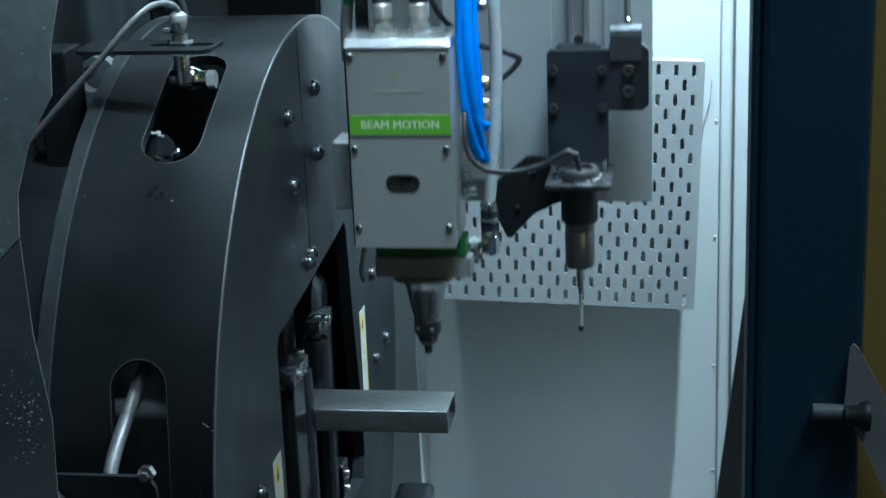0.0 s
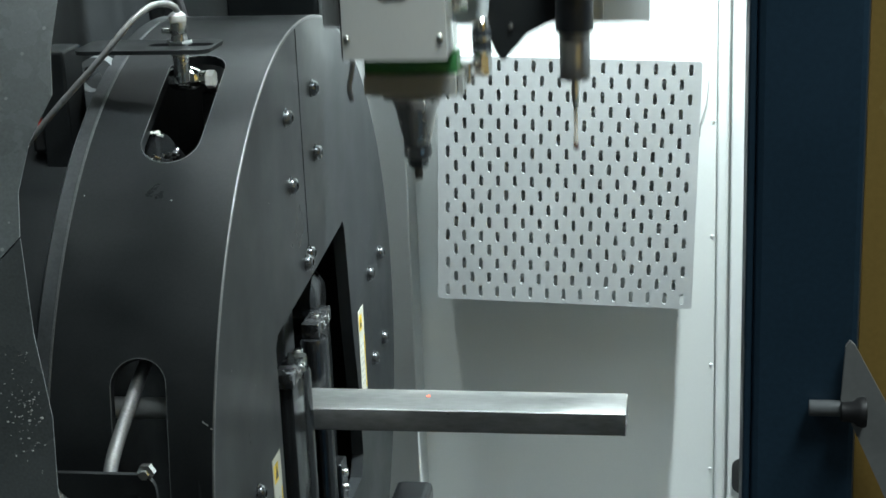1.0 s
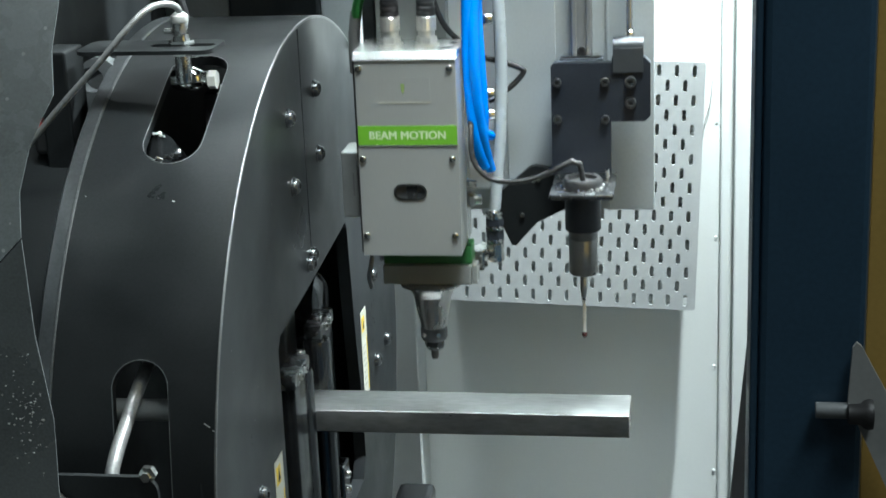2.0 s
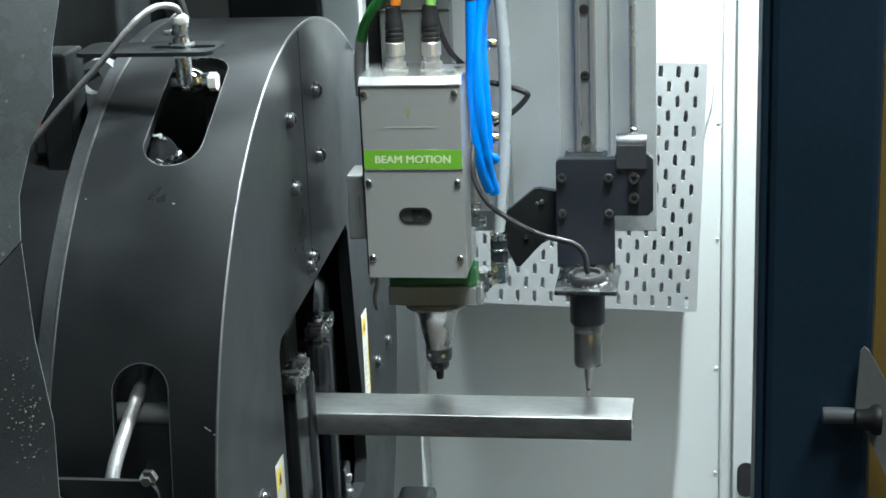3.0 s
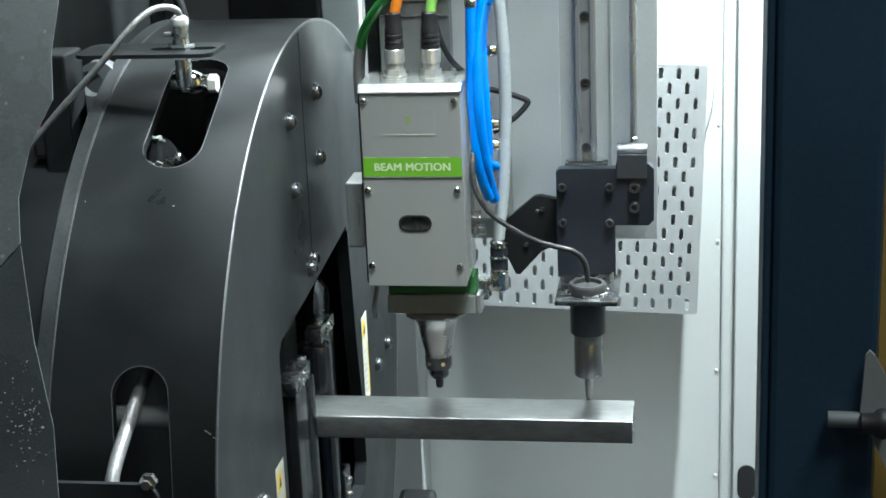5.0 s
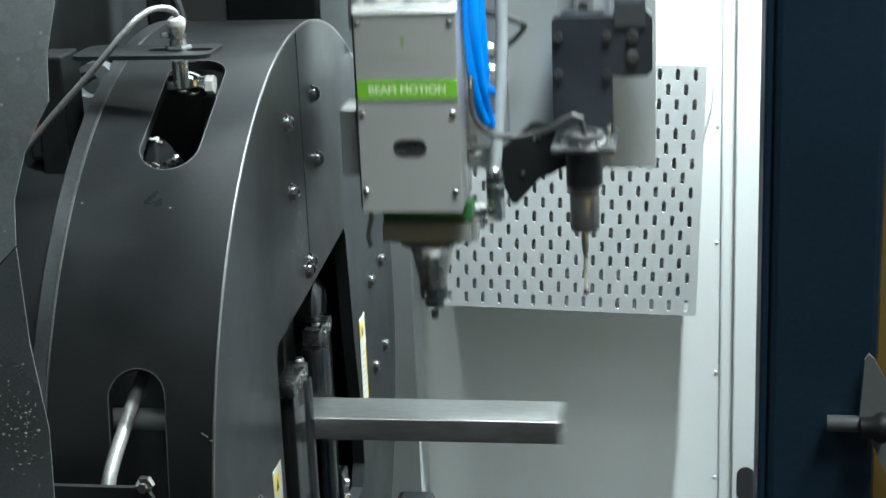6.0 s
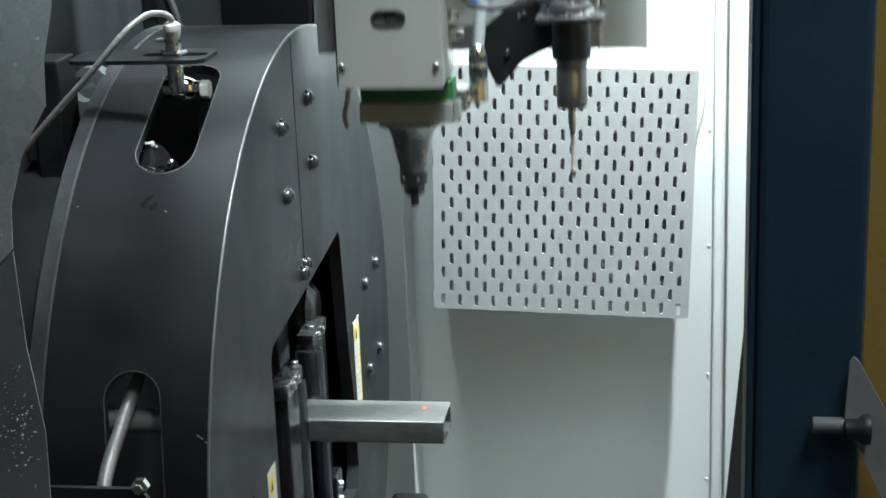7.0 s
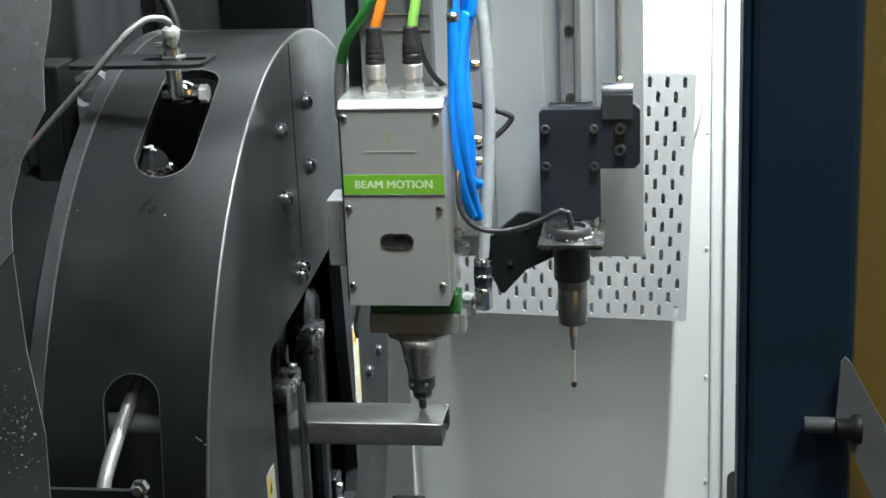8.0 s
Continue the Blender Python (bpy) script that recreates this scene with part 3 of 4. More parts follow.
def left_guard():
    g = thing("sheet_metal_guard", "dark grey painted sheet metal guard beside the chuck", "machine guard")
    up = [(-0.0688, 0.4343), (-0.0708, 0.4044), (-0.0671, 0.3784), (-0.0742, 0.3634), (-0.0798, 0.3495), (-0.0838, 0.3233), (-0.0802, 0.2987), (-0.1063, 0.2711), (-0.3939, 0.2711), (-0.5198, 0.5574), (-0.0772, 0.5574)]
    low = [(-0.0768, 0.2995), (-0.0755, 0.238), (-0.0695, 0.181), (-0.0715, 0.133), (-0.075, -0.9), (-0.40, -0.9), (-0.40, 0.2670), (-0.110, 0.2670)]
    part("upper_sheet", sheet(up, [], lambda u, v, side: (u, -0.45 + 0.55 * (v - 0.285) + 0.001 * side, v)), "guard_paint", g)
    part("lower_sheet", sheet(low, [], flat_y(-0.450, -0.449)), "guard_paint", g)
    rnd = random.Random(11)
    fl = bmesh.new()
    for k in range(95):
        x = min(-0.0765, rnd.gauss(-0.086, 0.007))
        z = rnd.gauss(0.188, 0.022)
        r = rnd.choice((0.0003, 0.00035, 0.0004, 0.0005, 0.0008))
        q = bmesh.ops.create_icosphere(fl, subdivisions=1, radius=r)
        bmesh.ops.scale(fl, verts=q["verts"], vec=(rnd.uniform(0.6, 1.8), 0.6, rnd.uniform(0.6, 1.3)))
        bmesh.ops.translate(fl, verts=q["verts"], vec=(x, -0.4502, z))
    sp = part("weld_spatter", fl, "spatter", g, "pale flecks of weld spatter")
    tagged(sp, kind="stuff")
    return g


# ---- right foreground ----
def door_post():
    p = thing("door_post", "navy painted steel door post, out of focus", "door post")
    part("post", box(0.3558, 0.3997, -0.70, -0.64, -0.9, 1.4, 0.003), "navy", p)
    part("edge_strip", box(0.3523, 0.3556, -0.698, -0.66, -0.9, 1.4, 0.001), "navy", p)
    w = thing("door_window", "ochre tinted safety window in the door", "window")
    part("pane", box(0.4000, 0.95, -0.690, -0.682, 0.1, 1.2, 0.001), "olive", w)
    part("lower_panel", box(0.4000, 0.95, -0.692, -0.68, -0.9, 0.098, 0.001), "navy", w)
    k = thing("latch_bracket", "grey zinc latch bracket with a dark knob", "latch")
    poly = [(0.3938, 0.3320), (0.3955, 0.3343), (0.3975, 0.3325), (0.440, 0.2525), (0.440, 0.1875), (0.4130, 0.2615), (0.3925, 0.3075)]
    part("bracket_plate", sheet(poly, [], flat_y(-0.7035, -0.7060)), "bracket_grey", k)
    part("knob", moved(lathe([(0.003, -0.0075), (0.0042, -0.007), (0.0046, -0.002), (0.0060, -0.0005), (0.0066, 0.0015), (0.0062, 0.003), (0.003, 0.0035)], 24), Matrix.Translation((0.3995, -0.7095, 0.3040)) @ TO_RIGHT), "black_rubber", k, smooth=40)
    part("latch_pin", moved(lathe([(0.0032, -0.0165), (0.0035, -0.016), (0.0035, 0.0)], 18), Matrix.Translation((0.3960, -0.7045, 0.3035)) @ TO_RIGHT), "grey_panel", k, smooth=40)


def swinging_strip():
    # flat black strip, added in place of a dark hanging cable that sways
    f = thing("hanging_strip", "black strip standing in for a dark hanging cable behind the door post", "strip curtain", at=(0.427, 0.30, 0.25))
    part("strip", box(-0.012, 0.05, -0.0015, 0.0015, -0.75, 0.0, 0.001), "black_rubber", f)
    return f


# ---- work piece ----
def work_tube():
    t = thing("steel_tube", "grey rectangular steel tube held in the chuck", "steel tube")
    a, b, w = 0.0494, 0.0213, 0.002
    out = rounded(-a / 2, a / 2, -b / 2, b / 2, 0.0014, 4)
    inn = rounded(-a / 2 + w, a / 2 - w, -b / 2 + w, b / 2 - w, 0.001, 4)
    bm = sheet(out, [inn], flat_x(0.0, -0.75))
    part("tube_body", bm, "tube", t, smooth=40)
    # thin lip at the end, lighter than the tube body
    part("cut_end", sheet(out, [inn], flat_x(0.0006, 0.0001)), "steel", t, "lighter steel lip at the tube end")
    return t


# ---- cutting head, in its own space: origin at the nozzle tip ----
def text(body, size, at, mat, parent, name, bold=0.0):
    cu = bpy.data.curves.new(name, "FONT")
    cu.body, cu.size, cu.align_x, cu.align_y, cu.extrude, cu.space_character = body, size, "CENTER", "CENTER", 0.00005, 1.03
    tmp = new("tmp_text", cu)
    dg = bpy.context.evaluated_depsgraph_get()
    me = bpy.data.meshes.new_from_object(tmp.evaluated_get(dg))
    bpy.data.objects.remove(tmp)
    me.materials.clear()
    me.materials.append(M[mat])
    if bold:
        bm = bmesh.new()
        for dx, dy in ((-bold, 0), (bold, 0), (0, -bold / 2), (0, bold / 2)):
            me.transform(Matrix.Translation((dx, dy, 0)))
            bm.from_mesh(me)
            me.transform(Matrix.Translation((-dx, -dy, 0)))
            for v in bm.verts:
                v.co.z += 0.000004
        bm.to_mesh(me)
        bm.free()
    ob = new(name, me)
    ob.parent = parent
    ob.matrix_basis = at
    return ob


def cutting_head():
    h = thing("cutting_head_carriage", "laser cutting head and touch probe on a grey mounting plate", "cutting head")
    x0, x1, yf, yb = -0.0540, 0.0352, -0.040, 0.026
    body = part("head_housing", box(x0, x1, yf + 0.003, yb, 0.113, 0.288, 0.0025), "housing", h, "brushed aluminium head housing", smooth=30)
    part("front_cover_upper", box(x0 + 0.0005, x1 - 0.0005, yf, yf + 0.0035, 0.2135, 0.2870, 0.0008), "housing", body)
    win = stadium(-0.0092, 0.1705, 0.0272, 0.0125, 8)
    part("front_cover_lower", sheet(rounded(x0 + 0.0005, x1 - 0.0005, 0.1125, 0.2115, 0.0008, 2), [win], flat_y(yf, yf + 0.0028)), "housing", body)
    part("window_rim", sheet(stadium(-0.0092, 0.1705, 0.0296, 0.0149, 8), [stadium(-0.0092, 0.1705, 0.0262, 0.0115, 8)], flat_y(yf - 0.0006, yf + 0.0005)), "chrome", body, "polished window rim")
    part("window_glass", box(-0.0235, 0.005, yf + 0.0020, yf + 0.0026, 0.1635, 0.1775), "ring_steel", body)
    part("window_core", box(-0.0125, -0.0035, yf + 0.0012, yf + 0.0022, 0.1635, 0.1775), "steel_dark", body)
    cap = [(yf - 0.0012, 0.2872), (yf - 0.0012, 0.2880), (yf + 0.0050, 0.2942), (yb + 0.001, 0.2942), (yb + 0.001, 0.2882), (yf + 0.0040, 0.2882)]
    part("top_cap", sheet(cap, [], flat_x(x1 + 0.0003, x0 - 0.0005)), "housing_top", body, "milled cap with a bright sloping front edge")
    # thin black strip along the left edge of the housing
    part("side_strip", box(x0 - 0.0018, x0 - 0.0002, yf + 0.004, yb, 0.114, 0.287, 0.0004), "black_rubber", body)
    part("strip_edge", box(x0 + 0.0012, x1 - 0.0012, yf - 0.0008, yf + 0.0005, 0.2122, 0.2129), "housing_top", body)
    strip = part("label_strip", box(x0 + 0.0012, x1 - 0.0012, yf - 0.0006, yf + 0.001, 0.2130, 0.2300), "green", body, "green strip with white lettering")
    text("BEAM MOTION", 0.0097, Matrix.Translation((-0.0094, yf - 0.00068, 0.2213)) @ TO_FRONT, "white_print", strip, "lettering", 0.00038)
    part("badge", box(-0.0335, 0.0118, yf - 0.0002, yf + 0.0005, 0.2512, 0.2720), "badge_grey", body)
    part("badge_mark", sheet([(-0.0118, 0.2572), (-0.0103, 0.2612), (-0.0100, 0.2668), (-0.0136, 0.2668), (-0.0133, 0.2612)], [], flat_y(yf - 0.0004, yf - 0.0003)), "mark_green", body)
    part("badge_line", box(-0.0335, 0.0118, yf - 0.0004, yf + 0.0005, 0.2500, 0.2508), "label_white", body)
    sc = mesh_of("screw", button_screw(0.0033, 0.0018), "chrome", 40)
    for z in (0.2800, 0.2002, 0.1308):
        for x in (-0.0497, 0.0292):
            share("screw", sc, body, Matrix.Translation((x, yf, z)) @ TO_FRONT)
    part("seam_gasket", box(x0 + 0.001, x1 - 0.001, yf + 0.0038, yf + 0.0046, 0.113, 0.288), "black_rubber", body)
    part("flange", box(-0.042, 0.0388, -0.010, 0.012, 0.0950, 0.1128, 0.0012), "dark_green", h, "dark green anodised flange")
    part("lower_block", box(-0.0425, 0.0385, -0.014, 0.012, 0.0765, 0.0948, 0.0012), "block", h, "grey lower block")
    part("block_tab", box(0.0387, 0.0435, -0.012, 0.006, 0.0770, 0.0945, 0.001), "block", h)
    part("side_wire", hose([(-0.0505, -0.012, 0.113), (-0.052, -0.016, 0.098), (-0.0545, -0.018, 0.085), (-0.053, -0.016, 0.074)], 0.0022), "braid", h, smooth=50)
    part("nozzle_cone", lathe([(0.030, 0.0766), (0.0295, 0.0745), (0.0240, 0.0740), (0.0215, 0.0700), (0.0188, 0.0655), (0.0172, 0.0610), (0.0154, 0.050), (0.0134, 0.0405), (0.0122, 0.0325)], 40), "cone", h, "turned steel nozzle cone", smooth=40)
    part("clamp_ring", lathe([(0.0119, 0.0325), (0.0124, 0.0318), (0.0124, 0.0222), (0.0112, 0.0195), (0.0085, 0.0190)], 32), "ring_steel", h, "dark knurled clamp ring", smooth=30)
    n = part("nozzle_nut", lathe([(0.0084, 0.0190), (0.0090, 0.0175), (0.0090, 0.0130), (0.0076, 0.0102), (0.0050, 0.0098)], 6), "steel_dark", h, smooth=20)
    part("nozzle_tip", lathe([(0.0037, 0.0100), (0.0037, 0.0040), (0.0034, 0.0010), (0.0026, 0.0), (0.0010, 0.0)], 24), "nozzle", n, "heat-stained copper nozzle tip", smooth=40)
    pin = mesh_of("clamp_screw", cap_screw(0.0022, 0.0018), "chrome", 40)
    for a in (-35, 25, 150):
        share("clamp_screw", pin, h, Matrix.Rotation(radians(a), 4, "Z") @ Matrix.Translation((0, -0.0124, 0.0270)) @ TO_FRONT)
    part("rear_cover", box(-0.0455, 0.0180, 0.0275, 0.0455, 0.2885, 0.75, 0.001), "block", h, "pale rear cover with narrow ledges")
    for z in (0.3425, 0.3565, 0.4100):
        part("cover_ledge", box(-0.0450, 0.0175, 0.0262, 0.0273, z, z + 0.0012), "housing_top", h)
    # connectors on the cap
    for x, colour, cab in ((-0.0265, "orange", [(-0.0262, 0, 0.344), (-0.0235, 0.001, 0.357), (-0.0190, 0.004, 0.373), (-0.013, 0.012, 0.41), (-0.010, 0.03, 0.60)]), (0.0055, "lime", [(0.0060, 0, 0.344), (0.0075, 0.001, 0.357), (0.0105, 0.004, 0.373), (0.014, 0.012, 0.41), (0.015, 0.03, 0.60)])):
        m = Matrix.Translation((x, -0.006, 0))
        base = part("connector_socket", moved(join(lathe([(0.0112, 0.2943), (0.0112, 0.2965)], 24), lathe([(0.0092, 0.2965), (0.0092, 0.3020)], 6), lathe([(0.0074, 0.3020), (0.0074, 0.3070)], 24)), m), "nickel", h, "nickel plated cable connector", smooth=30)
        part("coupling_nut", moved(lathe([(0.0080, 0.3070), (0.0088, 0.3080), (0.0088, 0.3190), (0.0080, 0.3200)], 18), m), "nickel", base)
        part("strain_relief", moved(lathe([(0.0083, 0.3200), (0.0085, 0.3235), (0.0078, 0.3240), (0.0078, 0.3255), (0.0084, 0.3260), (0.0084, 0.3280), (0.0077, 0.3285), (0.0077, 0.3300), (0.0083, 0.3305), (0.0083, 0.3325), (0.0076, 0.3330), (0.0080, 0.3365), (0.0070, 0.3395), (0.0068, 0.3505), (0.0052, 0.3520)], 24), m), "black_rubber", base, smooth=35)
        part("cable", moved(hose(cab, 0.0046), Matrix.Translation((0, -0.006, 0))), colour, h, smooth=50)
    g = part("green_cable", hose([(-0.018, 0.018, 0.60), (-0.026, 0.018, 0.40), (-0.035, 0.020, 0.366), (-0.052, 0.030, 0.343), (-0.0630, 0.042, 0.326), (-0.0680, 0.05, 0.310)], 0.0046), "cable_green", h, smooth=50)
    part("sleeve", hose([(-0.0672, 0.05, 0.316), (-0.0695, 0.05, 0.300), (-0.0705, 0.05, 0.284), (-0.0705, 0.05, 0.26)], 0.0054), "grey_sleeve", g, smooth=50)
    part("side_box", box(-0.080, -0.0645, 0.005, 0.045, 0.134, 0.1955, 0.002), "bracket_grey", h, "light metal box beside the housing")
    part("side_box_print", box(-0.0695, -0.0680, 0.0046, 0.0052, 0.155, 0.176), "grey_sleeve", h)
    part("side_arm", box(-0.0640, -0.0505, 0.010, 0.040, 0.105, 0.131, 0.002), "jaw_steel", h)
    # back plate with rail and cylinder rod
    part("mounting_plate", box(-0.050, 0.2005, 0.067, 0.079, 0.1245, 0.75, 0.001), "plate", h, "grey bead blasted mounting plate")
    part("cover_plate", box(-0.040, 0.060, 0.046, 0.0665, 0.150, 0.75, 0.0015), "cover", h)
    part("raised_plate", box(0.0660, 0.112, 0.064, 0.0668, 0.135, 0.75, 0.0010), "plate", h)
    part("dark_shim", box(-0.062, -0.0505, 0.050, 0.075, 0.24, 0.75, 0.001), "ring_steel", h)
    rail = part("guide_rail", join(box(0.1265, 0.1455, 0.057, 0.0668, 0.150, 0.75, 0.0008), box(0.1275, 0.1315, 0.0545, 0.0572, 0.150, 0.75, 0.0006), box(0.1405, 0.1445, 0.0545, 0.0572, 0.150, 0.75, 0.0006)), "rail", h, "ground steel guide rail")
    hole = mesh_of("rail_screw", cap_screw(0.0042, 0.0012), "black_rubber", 40)
    for k in range(9):
        share("rail_screw", hole, rail, Matrix.Translation((0.136, 0.0568, 0.215 + 0.0605 * k)) @ TO_FRONT)
    part("rod_guide_edge", box(0.158, 0.160, 0.0640, 0.0668, 0.1245, 0.75), "plate", h)
    # black angled bracket under the plate
    poly = [(0.060, 0.148), (0.088, 0.1715), (0.094, 0.1725), (0.125, 0.166), (0.125, 0.134), (0.094, 0.119), (0.0735, 0.0965), (0.0695, 0.0970), (0.060, 0.118)]
    br = part("angle_bracket", sheet(poly, [circle(0.091, 0.158, 0.002, 10)], flat_y(0.044, 0.052)), "black_paint", h, "black angled bracket")
    sc2 = mesh_of("screw", cap_screw(0.0026, 0.002), "chrome", 40)
    for x, z in ((0.0955, 0.1600), (0.0800, 0.1260)):
        share("screw", sc2, br, Matrix.Translation((x, 0.044, z)) @ TO_FRONT)
    # gas fittings
    at = Matrix.Translation((0.0560, 0.028, 0))
    f = part("gas_fitting", moved(lathe([(0.0070, 0.1045), (0.0070, 0.1345), (0.0058, 0.1360)], 20), at), "chrome", h, "chrome gas hose fitting", smooth=35)
    for z, r in ((0.1060, 0.0084), (0.1188, 0.0088), (0.1292, 0.0080), (0.1330, 0.0084)):
        part("fitting_ring", moved(lathe([(r - 0.0006, z - 0.0013), (r, z - 0.0008), (r, z + 0.0008), (r - 0.0006, z + 0.0013)], 24), at), "chrome", f, smooth=35)
    for z0, z1 in ((0.1074, 0.1174), (0.1202, 0.1278)):
        part("fitting_nut", moved(lathe([(0.0076, z0), (0.0082, z0 + 0.001), (0.0082, z1 - 0.001), (0.0076, z1)], 6), at), "carriage", f, "black anodised nut")
    part("fitting_body", moved(lathe([(0.0060, 0.0862), (0.0082, 0.0875), (0.0082, 0.1035), (0.0066, 0.1048)], 8), at), "steel", f, smooth=20)
    part("fitting_plate", box(0.0345, 0.0470, 0.0125, 0.036, 0.0815, 0.1003, 0.001), "steel", f)
    for z in (0.0965, 0.0860):
        part("fitting_screw", moved(cap_screw(0.0030, 0.0030), Matrix.Translation((0.0470, 0.0200, z)) @ TO_FRONT), "chrome", f, smooth=40)
    part("side_plug", join(moved(lathe([(0.0075, 0), (0.0075, 0.006)], 6), Matrix.Translation((0.0352, 0.012, 0.150)) @ TO_RIGHT), moved(lathe([(0.005, 0.006), (0.005, 0.012)], 16), Matrix.Translation((0.0352, 0.012, 0.150)) @ TO_RIGHT)), "chrome", h)
    part("side_plug", moved(lathe([(0.004, 0), (0.004, 0.008)], 14), Matrix.Translation((0.0352, 0.010, 0.165)) @ TO_RIGHT), "chrome", h)
    for z in (0.245, 0.226, 0.312):
        part("push_fitting", moved(lathe([(0.005, 0), (0.006, 0.002), (0.006, 0.010), (0.0045, 0.014)], 16), Matrix.Translation((0.046, 0.022, z)) @ TO_RIGHT), "chrome", h, smooth=35)
    part("gas_hose", hose([(0.052, 0.034, 0.75), (0.060, 0.033, 0.40), (0.0635, 0.031, 0.345), (0.0655, 0.030, 0.30), (0.0655, 0.030, 0.25), (0.0620, 0.029, 0.19), (0.0560, 0.028, 0.134)], 0.0056, 14), "clear", h, "milky clear gas hose", smooth=50)
    # blue air hoses
    lines = [
        [(0.048, 0.0, 0.75), (0.0440, -0.010, 0.40), (0.0430, -0.012, 0.355), (0.0420, -0.012, 0.316), (0.0415, -0.012, 0.277), (0.0440, -0.010, 0.227), (0.0475, -0.004, 0.200), (0.0520, 0.004, 0.182)],
        [(0.066, 0.0, 0.75), (0.0600, -0.004, 0.40), (0.0530, -0.006, 0.358), (0.0480, -0.010, 0.330), (0.0470, -0.014, 0.300), (0.0480, -0.014, 0.262), (0.0510, -0.006, 0.220), (0.0570, 0.010, 0.209)],
        [(0.056, 0.0, 0.75), (0.0530, 0.004, 0.40), (0.0500, 0.004, 0.350), (0.0495, 0.000, 0.316), (0.0510, -0.002, 0.277), (0.0520, 0.002, 0.232), (0.0500, 0.008, 0.200), (0.0490, 0.014, 0.186)],
        [(0.062, 0.0, 0.75), (0.0560, 0.006, 0.40), (0.0520, -0.002, 0.345), (0.0460, -0.004, 0.305), (0.0455, -0.006, 0.262), (0.0500, -0.008, 0.225), (0.0530, 0.002, 0.196), (0.0560, 0.010, 0.178)],
    ]
    for line in lines:
        part("air_hose", hose(line, 0.0050, 12), "blue", h, "glossy blue air hose", smooth=50)
    part("hose_joint", lathe([(0.0052, 0.356), (0.0058, 0.358), (0.0058, 0.362), (0.0040, 0.364), (0.0040, 0.378)], 18), "chrome", h, at=Matrix.Translation((0.0430, -0.012, 0)), smooth=35)
    part("black_cable", hose([(0.002, 0.015, 0.75), (0.003, 0.018, 0.42), (0.0045, 0.020, 0.367), (0.0070, 0.020, 0.337), (0.0170, 0.022, 0.307), (0.0340, 0.030, 0.287), (0.0480, 0.034, 0.276), (0.0670, 0.036, 0.2705), (0.0830, 0.036, 0.2645), (0.0845, 0.036, 0.260), (0.0730, 0.034, 0.248), (0.0540, 0.030, 0.236)], 0.0026), "black_rubber", h, smooth=50)
    return h


